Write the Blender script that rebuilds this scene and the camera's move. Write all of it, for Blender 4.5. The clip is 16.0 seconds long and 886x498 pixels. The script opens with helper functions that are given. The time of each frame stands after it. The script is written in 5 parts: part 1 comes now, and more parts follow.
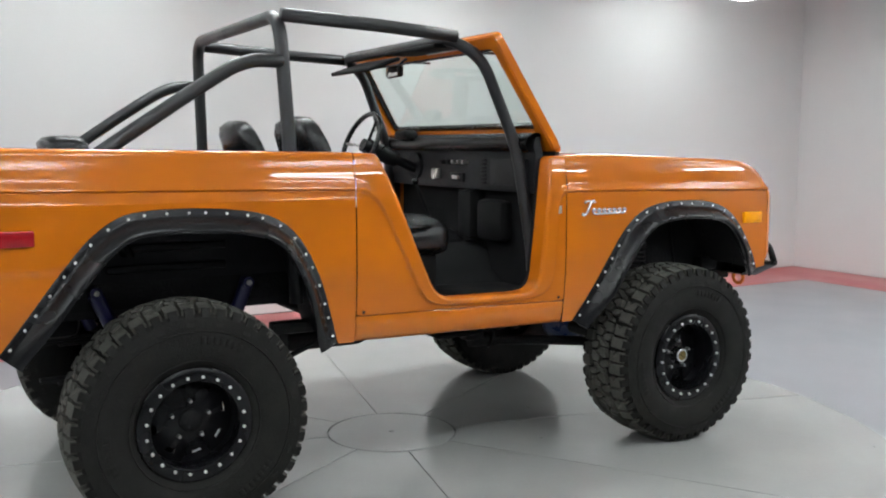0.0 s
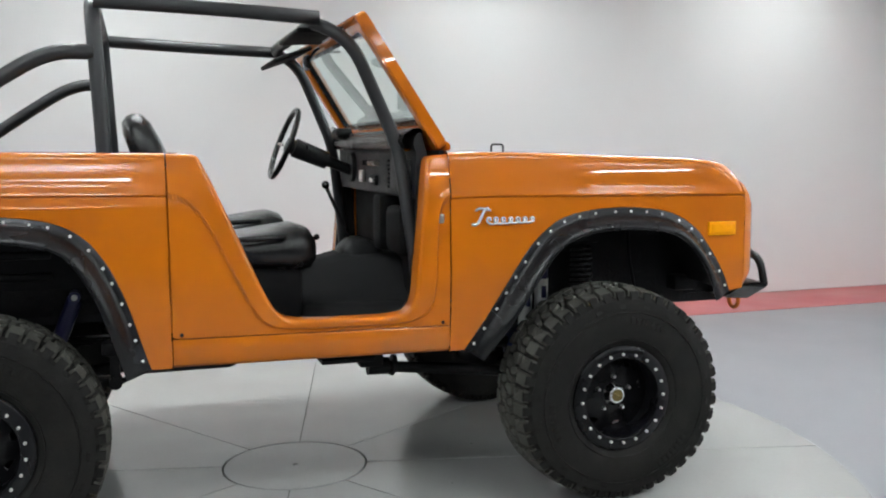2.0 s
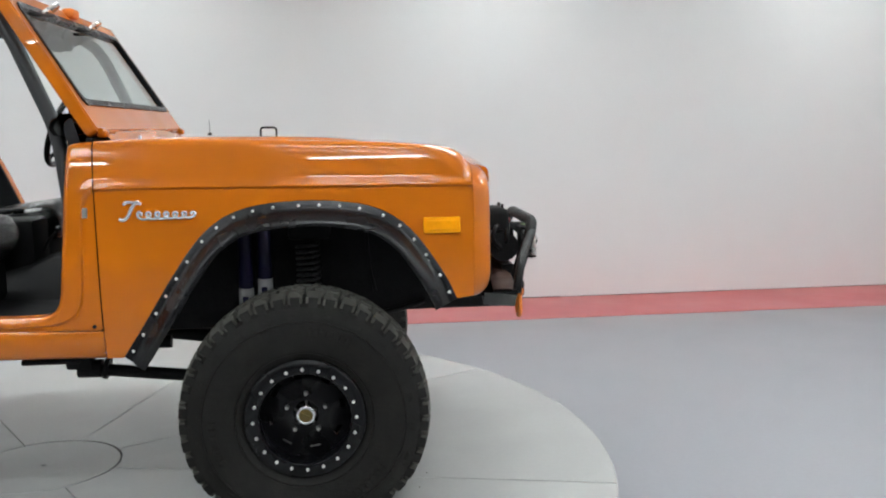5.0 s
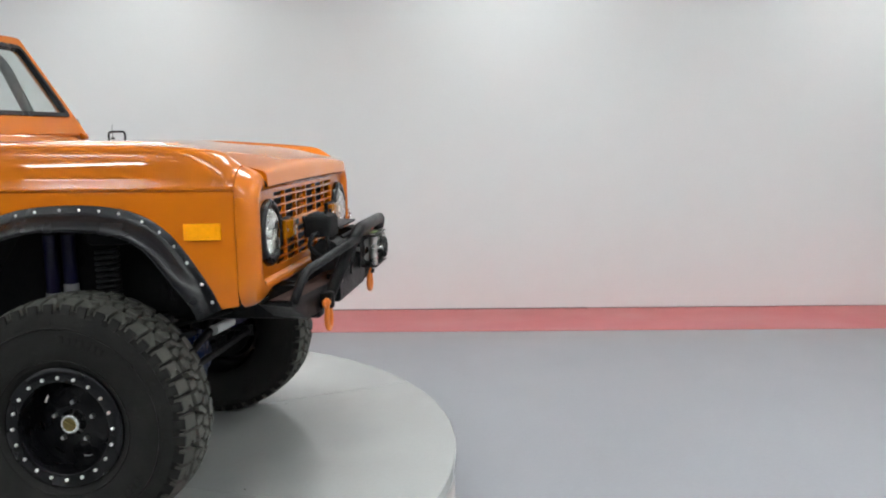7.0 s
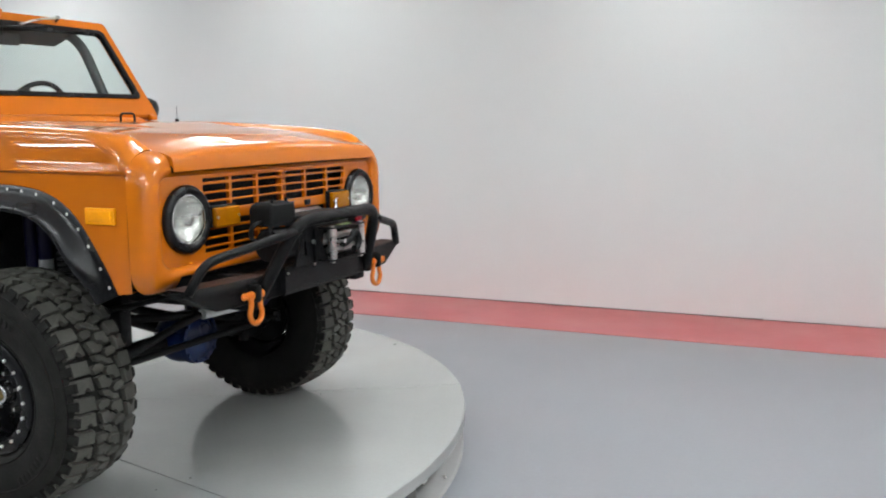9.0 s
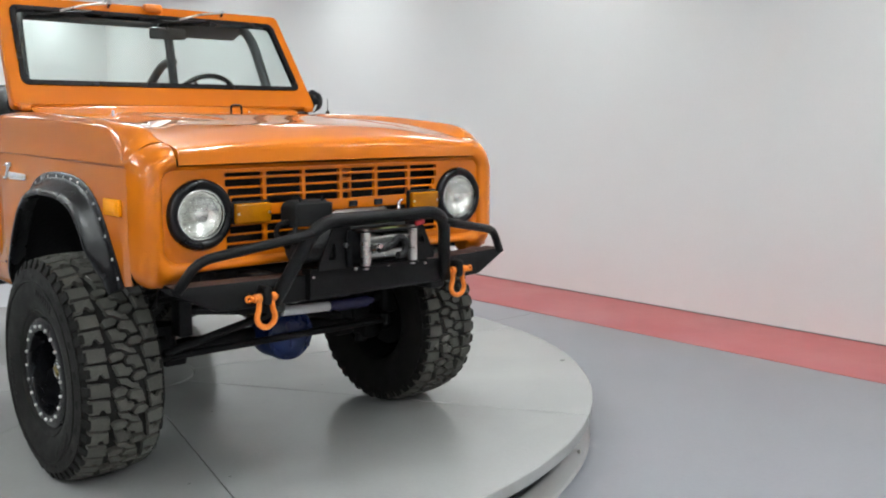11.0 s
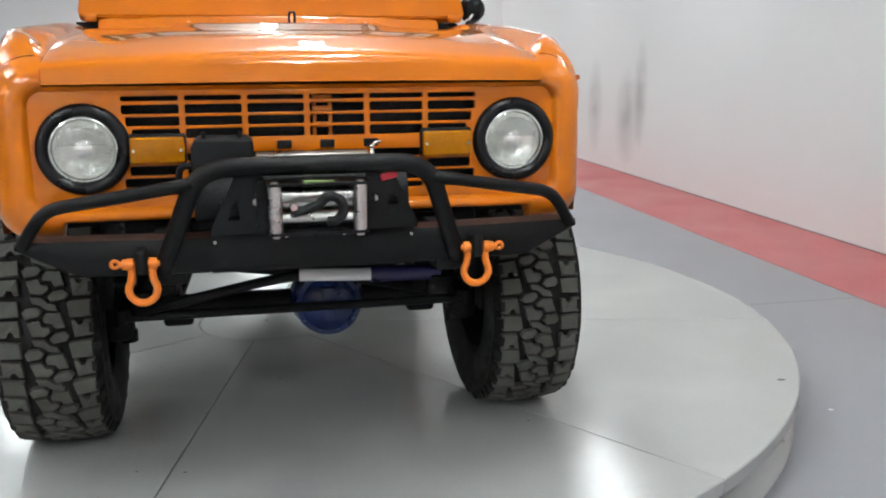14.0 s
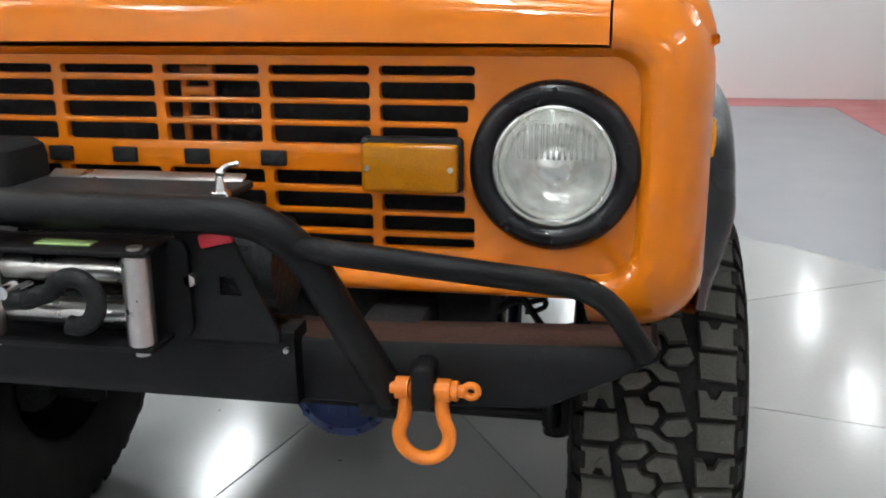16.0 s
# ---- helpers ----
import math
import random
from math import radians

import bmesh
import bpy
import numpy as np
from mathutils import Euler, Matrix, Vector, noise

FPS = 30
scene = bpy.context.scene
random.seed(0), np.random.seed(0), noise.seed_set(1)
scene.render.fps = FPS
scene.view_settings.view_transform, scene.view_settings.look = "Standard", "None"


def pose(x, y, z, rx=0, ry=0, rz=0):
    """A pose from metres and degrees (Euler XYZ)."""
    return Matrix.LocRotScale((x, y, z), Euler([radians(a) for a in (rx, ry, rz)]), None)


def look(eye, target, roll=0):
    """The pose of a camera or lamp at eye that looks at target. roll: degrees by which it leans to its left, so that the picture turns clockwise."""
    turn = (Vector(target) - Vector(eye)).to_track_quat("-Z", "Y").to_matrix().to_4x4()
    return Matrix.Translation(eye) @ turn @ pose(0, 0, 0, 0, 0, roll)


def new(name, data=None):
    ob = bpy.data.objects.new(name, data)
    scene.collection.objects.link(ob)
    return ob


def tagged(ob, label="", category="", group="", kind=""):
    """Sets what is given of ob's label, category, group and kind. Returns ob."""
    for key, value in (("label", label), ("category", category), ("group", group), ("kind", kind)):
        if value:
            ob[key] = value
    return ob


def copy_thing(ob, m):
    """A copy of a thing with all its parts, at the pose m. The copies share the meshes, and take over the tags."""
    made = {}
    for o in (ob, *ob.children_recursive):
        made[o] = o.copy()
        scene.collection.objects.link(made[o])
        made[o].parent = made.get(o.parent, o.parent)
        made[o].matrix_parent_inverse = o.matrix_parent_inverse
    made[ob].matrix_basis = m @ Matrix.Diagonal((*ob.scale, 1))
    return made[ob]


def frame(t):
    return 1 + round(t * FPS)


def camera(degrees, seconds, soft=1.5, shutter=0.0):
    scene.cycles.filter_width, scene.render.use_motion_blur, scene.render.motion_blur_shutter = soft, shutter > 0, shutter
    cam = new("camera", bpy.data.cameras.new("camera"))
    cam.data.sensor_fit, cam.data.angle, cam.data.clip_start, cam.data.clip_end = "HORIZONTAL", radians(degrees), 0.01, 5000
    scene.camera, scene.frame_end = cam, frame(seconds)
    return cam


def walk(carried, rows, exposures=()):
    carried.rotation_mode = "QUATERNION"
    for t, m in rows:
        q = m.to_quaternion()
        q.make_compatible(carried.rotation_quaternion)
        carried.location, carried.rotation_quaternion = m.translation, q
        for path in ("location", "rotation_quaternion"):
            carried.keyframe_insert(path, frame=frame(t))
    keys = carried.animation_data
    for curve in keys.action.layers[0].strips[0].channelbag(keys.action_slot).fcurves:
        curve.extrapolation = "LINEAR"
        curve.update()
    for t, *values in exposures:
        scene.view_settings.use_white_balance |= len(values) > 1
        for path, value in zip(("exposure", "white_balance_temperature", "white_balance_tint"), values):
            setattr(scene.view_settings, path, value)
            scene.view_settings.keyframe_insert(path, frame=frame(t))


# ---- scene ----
cam = camera(50.7, 16.0, soft=2.0)
PATH = [
    (0, (-2.055, -4.074, 1.402), (-1.05, -2.359, 1.184), 0.2),
    (0.5, (-1.678, -4.134, 1.389), (-0.784, -2.357, 1.18), 0.3),
    (1, (-1.348, -4.112, 1.373), (-0.533, -2.297, 1.171), 0.1),
    (1.5, (-1.019, -4.086, 1.4), (-0.284, -2.238, 1.184), -0.0),
    (2, (-0.604, -4.09, 1.391), (0.009, -2.198, 1.175), -0.4),
    (2.5, (-0.261, -4.066, 1.386), (0.269, -2.151, 1.165), -0.7),
    (3, (0.051, -4.042, 1.398), (0.519, -2.111, 1.168), -0.7),
    (3.5, (0.411, -4.045, 1.4), (0.795, -2.097, 1.16), -0.8),
    (4, (0.742, -4.047, 1.401), (1.061, -2.089, 1.147), -0.9),
    (4.5, (1.064, -4.043, 1.398), (1.316, -2.075, 1.141), -1.0),
    (5, (1.379, -4.026, 1.393), (1.553, -2.051, 1.133), -1.2),
    (5.2, (1.51, -4.013, 1.392), (1.642, -2.034, 1.131), -1.2),
    (7.3, (2.972, -3.772, 1.35), (2.708, -1.804, 1.109), -1.5),
    (7.5, (3.11, -3.748, 1.365), (2.796, -1.789, 1.116), -1.4),
    (8, (3.417, -3.574, 1.356), (2.947, -1.646, 1.106), -1.3),
    (8.5, (3.706, -3.356, 1.343), (3.057, -1.482, 1.086), -1.0),
    (10.8, (4.631, -2.143, 1.333), (3.203, -0.769, 1.062), -0.1),
    (11, (4.679, -2.052, 1.339), (3.204, -0.729, 1.066), 0.0),
    (11.5, (4.832, -1.746, 1.331), (3.223, -0.589, 1.062), 0.1),
    (12, (4.887, -1.429, 1.32), (3.183, -0.419, 1.044), 0.1),
    (12.5, (4.861, -1.095, 1.312), (3.086, -0.224, 1.012), -0.0),
    (13, (4.86, -0.74, 1.312), (3.02, -0.034, 0.972), -0.1),
    (13.5, (4.648, -0.462, 1.296), (2.775, 0.126, 0.912), 0.0),
    (14, (4.405, -0.219, 1.29), (2.502, 0.225, 0.864), -0.1),
    (14.5, (4.123, 0.026, 1.264), (2.191, 0.286, 0.817), -0.4),
    (15, (3.781, 0.188, 1.243), (1.84, 0.298, 0.774), -0.8),
    (15.5, (3.445, 0.42, 1.272), (1.517, 0.318, 0.749), -0.5),
    (16, (3.119, 0.677, 1.257), (1.222, 0.322, 0.733), -0.4),
]
walk(cam, [(t, look(eye, target, roll)) for t, eye, target, roll in PATH])

# ---------------------------------------------------------------- world and lamps
world = bpy.data.worlds.new("world")
scene.world = world
world.use_nodes = True
world.node_tree.nodes["Background"].inputs[0].default_value = (0.9, 0.95, 1.0, 1)
world.node_tree.nodes["Background"].inputs[1].default_value = 0.05
scene.view_settings.exposure = 0.0

FLOOR_Z = -0.20          # showroom floor; the turntable's top is z = 0
WALL_N, WALL_S, WALL_E, WALL_W, CEIL = 4.385, -11.5, 8.42, -10.9, 3.35
LAMP_Z = 3.05
NORTH_X, SOUTH_X = (-10.1, -7.05, -3.85, -0.65, 2.55, 5.75), (-7.5, -4.5, -1.5, 1.5, 4.5, 7.3)
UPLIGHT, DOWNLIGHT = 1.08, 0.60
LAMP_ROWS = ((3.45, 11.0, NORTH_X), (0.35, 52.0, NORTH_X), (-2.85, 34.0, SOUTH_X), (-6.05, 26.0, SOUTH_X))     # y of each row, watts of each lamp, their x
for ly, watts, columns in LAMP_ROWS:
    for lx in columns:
        light = bpy.data.lights.new("strip_light", "AREA")
        light.shape, light.size, light.size_y = "RECTANGLE", 1.16, 0.07 if ly > 3 else 0.15
        light.energy, light.color = DOWNLIGHT * watts * ((0.5 if ly > 3 else 0.8 if ly > 0 else 1.7) if lx > 5 else 1.0 if lx > -3 else 1.4 if ly > 3 else 1.1), (0.925, 0.995, 1.01)
        lamp_ob = new("strip_light", light)
        lamp_ob.matrix_world = pose(lx, ly, LAMP_Z - 0.012)
        # added fill lamp above the closed housing, aimed up to brighten ceiling and walls
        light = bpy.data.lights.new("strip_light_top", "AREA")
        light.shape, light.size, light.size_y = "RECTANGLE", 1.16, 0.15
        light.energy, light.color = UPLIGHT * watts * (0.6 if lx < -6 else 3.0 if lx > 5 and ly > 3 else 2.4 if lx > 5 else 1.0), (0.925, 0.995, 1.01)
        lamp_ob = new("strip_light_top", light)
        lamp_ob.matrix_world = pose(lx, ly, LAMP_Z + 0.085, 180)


# ---------------------------------------------------------------- materials
def mat(name, colour, rough=0.5, metal=0.0, coat=0.0, coat_rough=0.04, vary=0.08, scale=6.0, fine=120.0, bump=0.02,
        rough_vary=0.08, spec=0.5, dirt=None, dirt_amount=0.0, dirt_scale=3.0, piece=0.0):
    m = bpy.data.materials.new(name)
    m.use_nodes = True
    nt = m.node_tree
    b = nt.nodes["Principled BSDF"]
    tex = nt.nodes.new("ShaderNodeTexCoord")
    big = nt.nodes.new("ShaderNodeTexNoise")
    big.inputs["Scale"].default_value, big.inputs["Detail"].default_value = scale, 5.0
    small = nt.nodes.new("ShaderNodeTexNoise")
    small.inputs["Scale"].default_value, small.inputs["Detail"].default_value = fine, 3.0
    nt.links.new(tex.outputs["Object"], big.inputs["Vector"])
    nt.links.new(tex.outputs["Object"], small.inputs["Vector"])
    hsv = nt.nodes.new("ShaderNodeHueSaturation")
    hsv.inputs["Color"].default_value = (*colour, 1)
    add = nt.nodes.new("ShaderNodeMath")
    add.operation = "ADD"
    nt.links.new(big.outputs["Fac"], add.inputs[0])
    nt.links.new(small.outputs["Fac"], add.inputs[1])
    mr = nt.nodes.new("ShaderNodeMapRange")
    mr.inputs["From Min"].default_value, mr.inputs["From Max"].default_value = 0.6, 1.4
    mr.inputs["To Min"].default_value, mr.inputs["To Max"].default_value = 1 - vary, 1 + vary
    nt.links.new(add.outputs[0], mr.inputs["Value"])
    value = mr.outputs[0]
    if piece:
        info = nt.nodes.new("ShaderNodeObjectInfo")
        pr = nt.nodes.new("ShaderNodeMapRange")
        pr.inputs["To Min"].default_value, pr.inputs["To Max"].default_value = 1 - piece, 1 + piece
        nt.links.new(info.outputs["Random"], pr.inputs["Value"])
        mul = nt.nodes.new("ShaderNodeMath")
        mul.operation = "MULTIPLY"
        nt.links.new(value, mul.inputs[0])
        nt.links.new(pr.outputs[0], mul.inputs[1])
        value = mul.outputs[0]
    nt.links.new(value, hsv.inputs["Value"])
    colour_out = hsv.outputs[0]
    if dirt:
        dn = nt.nodes.new("ShaderNodeTexNoise")
        dn.inputs["Scale"].default_value, dn.inputs["Detail"].default_value = dirt_scale, 8.0
        nt.links.new(tex.outputs["Object"], dn.inputs["Vector"])
        dr = nt.nodes.new("ShaderNodeMapRange")
        dr.inputs["From Min"].default_value, dr.inputs["From Max"].default_value = 0.5, 0.75
        dr.inputs["To Min"].default_value, dr.inputs["To Max"].default_value = 0.0, dirt_amount
        nt.links.new(dn.outputs["Fac"], dr.inputs["Value"])
        mix = nt.nodes.new("ShaderNodeMix")
        mix.data_type = "RGBA"
        nt.links.new(dr.outputs[0], mix.inputs[0])
        nt.links.new(colour_out, mix.inputs[6])
        mix.inputs[7].default_value = (*dirt, 1)
        colour_out = mix.outputs[2]
    nt.links.new(colour_out, b.inputs["Base Color"])
    rr = nt.nodes.new("ShaderNodeMapRange")
    rr.inputs["From Min"].default_value, rr.inputs["From Max"].default_value = 0.3, 0.7
    rr.inputs["To Min"].default_value, rr.inputs["To Max"].default_value = max(0.0, rough - rough_vary), min(1.0, rough + rough_vary)
    nt.links.new(big.outputs["Fac"], rr.inputs["Value"])
    nt.links.new(rr.outputs[0], b.inputs["Roughness"])
    b.inputs["Metallic"].default_value = metal
    b.inputs["Specular IOR Level"].default_value = spec
    b.inputs["Coat Weight"].default_value = coat
    b.inputs["Coat Roughness"].default_value = coat_rough
    if bump:
        bn = nt.nodes.new("ShaderNodeBump")
        bn.inputs["Strength"].default_value, bn.inputs["Distance"].default_value = 0.6, bump * 0.1
        nt.links.new(small.outputs["Fac"], bn.inputs["Height"])
        nt.links.new(bn.outputs[0], b.inputs["Normal"])
    return m


ORANGE = mat("orange_paint", (0.535, 0.138, 0.003), 0.45, spec=0.06, coat=1.0, coat_rough=0.010, vary=0.015, scale=2.0, fine=900, bump=0.0)
ORANGE_IN = mat("orange_shadow_paint", (0.62, 0.17, 0.008), 0.5, vary=0.05, bump=0.0)
BLACK_FLARE = mat("black_flare_plastic", (0.007, 0.007, 0.0082), 0.24, spec=0.34, vary=0.15, scale=8, fine=300, bump=0.01)
RUBBER = mat("tyre_rubber", (0.0098, 0.0094, 0.0086), 0.7, vary=0.2, scale=14, fine=160, bump=0.03, spec=0.2, dirt=(0.022, 0.020, 0.017), dirt_amount=0.5, dirt_scale=9)
TREAD = mat("tread_rubber", (0.063, 0.062, 0.053), 0.85, vary=0.25, scale=18, fine=200, bump=0.03, dirt=(0.095, 0.09, 0.078), dirt_amount=0.5, dirt_scale=14)
RIM_BLACK = mat("rim_gloss_black", (0.005, 0.005, 0.006), 0.28, spec=0.26, coat=0.05, vary=0.15, bump=0.0)
BOLT = mat("bright_bolt", (0.82, 0.81, 0.78), 0.35, metal=0.4, vary=0.05, bump=0.0)
SCRIPT = mat("badge_chrome", (0.85, 0.85, 0.86), 0.2, metal=0.7, vary=0.05, bump=0.0)
CHROME = mat("chrome", (0.78, 0.78, 0.78), 0.14, metal=1.0, vary=0.05, bump=0.0)
STEEL = mat("brushed_steel", (0.58, 0.57, 0.55), 0.32, metal=1.0, vary=0.1, scale=20, bump=0.01)
REFLECTOR = mat("headlight_reflector", (0.84, 0.84, 0.80), 0.20, metal=0.85, vary=0.06, scale=30, fine=40, bump=0.035)
BRASS = mat("brass_cap", (0.26, 0.20, 0.08), 0.35, metal=1.0, bump=0.0)
CAGE = mat("cage_grey_powder_coat", (0.020, 0.021, 0.023), 0.40, vary=0.1, scale=9, fine=400, bump=0.01)
POWDER = mat("bumper_black_powder_coat", (0.0048, 0.0048, 0.0053), 0.40, spec=0.17, vary=0.15, scale=7, fine=500, bump=0.02)
RUST = mat("bumper_top_rusty", (0.034, 0.016, 0.012), 0.6, spec=0.2, vary=0.35, scale=9, fine=120, bump=0.03, dirt=(0.025, 0.018, 0.016), dirt_amount=0.8, dirt_scale=7)
VINYL = mat("black_vinyl", (0.0075, 0.0075, 0.008), 0.20, spec=0.4, vary=0.15, scale=10, fine=260, bump=0.02)
DARK = mat("dark_interior", (0.009, 0.009, 0.0095), 0.72, spec=0.12, vary=0.2, scale=6, fine=200, bump=0.008)
DASH = mat("dash_grey", (0.014, 0.0145, 0.016), 0.5, spec=0.3, vary=0.1, fine=300, bump=0.02)
HOUSING = mat("wheel_housing_black", (0.010, 0.010, 0.0115), 0.42, spec=0.25, vary=0.3, scale=6, fine=90, bump=0.02)
UNDER = mat("underbody_black", (0.0105, 0.0105, 0.0112), 0.5, spec=0.15, vary=0.3, scale=8, fine=90, bump=0.05)
BLUE = mat("blue_axle_paint", (0.004, 0.018, 0.095), 0.3, vary=0.25, scale=8, dirt=(0.01, 0.015, 0.04), dirt_amount=0.6)
PURPLE = mat("purple_blue_damper", (0.009, 0.0085, 0.065), 0.35, vary=0.1)
LABEL_WHITE = mat("white_sticker", (0.75, 0.75, 0.75), 0.4, vary=0.03, bump=0.0)
AMBER = mat("amber_lens", (0.95, 0.36, 0.003), 0.18, spec=0.25, vary=0.1, scale=60, fine=400, bump=0.004)
AMBER_DARK = mat("amber_lens_dark", (0.32, 0.115, 0.0015), 0.15, spec=0.3, vary=0.25, scale=25, fine=400, bump=0.004)
RED_LENS = mat("red_lens", (0.35, 0.008, 0.012), 0.15, vary=0.1, scale=40, coat=0.5, bump=0.02)
RED_PLASTIC = mat("red_plastic", (0.5, 0.015, 0.03), 0.4, bump=0.0)
SHACKLE = mat("orange_shackle_paint", (0.78, 0.2, 0.015), 0.38, vary=0.08, scale=30, fine=300, bump=0.02)
RED_BAND = mat("red_floor_paint", (0.47, 0.105, 0.105), 0.36, vary=0.07, scale=1.5, fine=40, bump=0.01, dirt=(0.36, 0.12, 0.12), dirt_amount=0.3)
FLOOR = mat("grey_epoxy_floor", (0.27, 0.277, 0.298), 0.34, rough_vary=0.04, vary=0.04, scale=1.7, fine=45, bump=0.0)
WALL = mat("white_wall_paint", (0.755, 0.758, 0.752), 0.48, vary=0.02, scale=0.7, fine=80, bump=0.02)
WALL_DARK = mat("unseen_wall_dark", (0.16, 0.16, 0.165), 0.6, vary=0.03, scale=0.7, fine=80, bump=0.02)
CEILING = mat("white_ceiling", (0.78, 0.78, 0.77), 0.8, vary=0.02, bump=0.02)
TABLE = mat("turntable_grey_paint", (0.392, 0.395, 0.387), 0.155, spec=0.75, rough_vary=0.06, vary=0.035, scale=1.6, fine=60, bump=0.002, piece=0.02, dirt=(0.48, 0.482, 0.468), dirt_amount=0.35, dirt_scale=1.7)
SEAM = mat("seam_dark", (0.16, 0.16, 0.16), 0.6, bump=0.0)
CHIP = mat("paint_chip_dark", (0.03, 0.03, 0.03), 0.6, bump=0.0)
SPRING = mat("spring_grey", (0.036, 0.036, 0.039), 0.35, spec=0.5, vary=0.1, bump=0.0)
LAMP_WHITE = mat("lamp_housing", (0.8, 0.8, 0.8), 0.4, bump=0.0)


def glass(name, tint, rough=0.0):
    m = bpy.data.materials.new(name)
    m.use_nodes = True
    b = m.node_tree.nodes["Principled BSDF"]
    b.inputs["Base Color"].default_value = (*tint, 1)
    b.inputs["Transmission Weight"].default_value = 1.0
    b.inputs["Roughness"].default_value = rough
    b.inputs["IOR"].default_value = 1.45
    return m


WINDSCREEN = glass("windscreen_glass", (0.83, 0.93, 0.9))
LENS_GLASS = glass("headlight_glass", (0.97, 0.98, 0.98), 0.02)
glow = bpy.data.materials.new("lamp_diffuser")
glow.use_nodes = True
gb = glow.node_tree.nodes["Principled BSDF"]
gb.inputs["Emission Color"].default_value = (0.95, 1.0, 1.0, 1)
gb.inputs["Emission Strength"].default_value = 6.0


# ---------------------------------------------------------------- mesh helpers
def part(name, bm, material, parent=None, label="", smooth=True, angle=38.0):
    me = bpy.data.meshes.new(name)
    if smooth:
        for f in bm.faces:
            f.smooth = True
        lim = radians(angle)
        for e in bm.edges:
            if len(e.link_faces) == 2 and e.calc_face_angle(0.0) > lim:
                e.smooth = False
    bm.to_mesh(me)
    bm.free()
    me.materials.append(material)
    ob = new(name, me)
    if parent is not None:
        ob.parent = parent
    if label:
        ob["label"] = label
    return ob


def share(name, ob, parent, m):
    """Another object on the same mesh."""
    o = new(name, ob.data)
    o.parent = parent
    o.matrix_basis = m
    return o


def thing(name, label, category, group="", at=(0, 0, 0)):
    e = new(name)
    e.location = at
    return tagged(e, label, category, group)


def grid(bm, rows, close_u=False, close_v=False):
    """Quads between rows of points. Returns the rows of verts."""
    vs = [[bm.verts.new(p) for p in r] for r in rows]
    n, m = len(vs), len(vs[0])
    for i in range(n if close_u else n - 1):
        for j in range(m if close_v else m - 1):
            q = (vs[i][j], vs[(i + 1) % n][j], vs[(i + 1) % n][(j + 1) % m], vs[i][(j + 1) % m])
            if len(set(q)) == 4:
                bm.faces.new(q)
    return vs


def box(bm, c, s, bevel=0.0, rot=None, seg=2):
    r = bmesh.ops.create_cube(bm, size=1.0)
    vs = r["verts"]
    m = Matrix.Translation(c) @ (rot.to_4x4() if rot is not None else Matrix()) @ Matrix.Diagonal((*s, 1))
    bmesh.ops.transform(bm, matrix=m, verts=vs)
    if bevel:
        es = list({e for v in vs for e in v.link_edges})
        bmesh.ops.bevel(bm, geom=es, offset=bevel, segments=seg, affect="EDGES", profile=0.5)
    return vs


def cyl(bm, a, b, r, r2=None, seg=20, caps=True):
    a, b = Vector(a), Vector(b)
    d = b - a
    q = d.to_track_quat("Z", "Y").to_matrix().to_4x4()
    m = Matrix.Translation((a + b) / 2) @ q
    bmesh.ops.create_cone(bm, cap_ends=caps, segments=seg, radius1=r, radius2=r if r2 is None else r2, depth=d.length, matrix=m)


def rounded_path(pts, radius, n=6):
    """A polyline with its inner corners rounded."""
    pts = [Vector(p) for p in pts]
    out = [pts[0]]
    for i in range(1, len(pts) - 1):
        p, a, b = pts[i], pts[i - 1], pts[i + 1]
        ra = min(radius, (a - p).length * 0.48)
        rb = min(radius, (b - p).length * 0.48)
        s, e = p + (a - p).normalized() * ra, p + (b - p).normalized() * rb
        for k in range(n + 1):
            u = k / n
            out.append(s * (1 - u) ** 2 + p * 2 * u * (1 - u) + e * u * u)
    out.append(pts[-1])
    return out


def tube(bm, pts, r, seg=14, radius=0.06, closed=False, caps=True):
    path = rounded_path(pts, radius) if not closed else [Vector(p) for p in pts]
    n = len(path)
    rows = []
    up = Vector((0.31, 0.17, 0.93)).normalized()
    side = None
    for i, p in enumerate(path):
        if closed:
            t = path[(i + 1) % n] - path[i - 1]
        else:
            t = path[min(i + 1, n - 1)] - path[max(i - 1, 0)]
        t.normalize()
        if side is None:
            side = t.cross(up).normalized()
        side = (side - t * side.dot(t)).normalized()
        nrm = t.cross(side)
        rows.append([p + side * (r * math.cos(2 * math.pi * k / seg)) + nrm * (r * math.sin(2 * math.pi * k / seg)) for k in range(seg)])
    vs = grid(bm, rows, close_u=closed, close_v=True)
    if caps and not closed:
        bm.faces.new(vs[0])
        bm.faces.new(list(reversed(vs[-1])))


def revolve_y(bm, prof, seg=64, sign=1.0):
    """Turns a profile of (radius, y) about the y axis."""
    rows = [[(r * math.cos(2 * math.pi * k / seg), sign * y, r * math.sin(2 * math.pi * k / seg)) for r, y in prof] for k in range(seg)]
    grid(bm, rows, close_u=True)


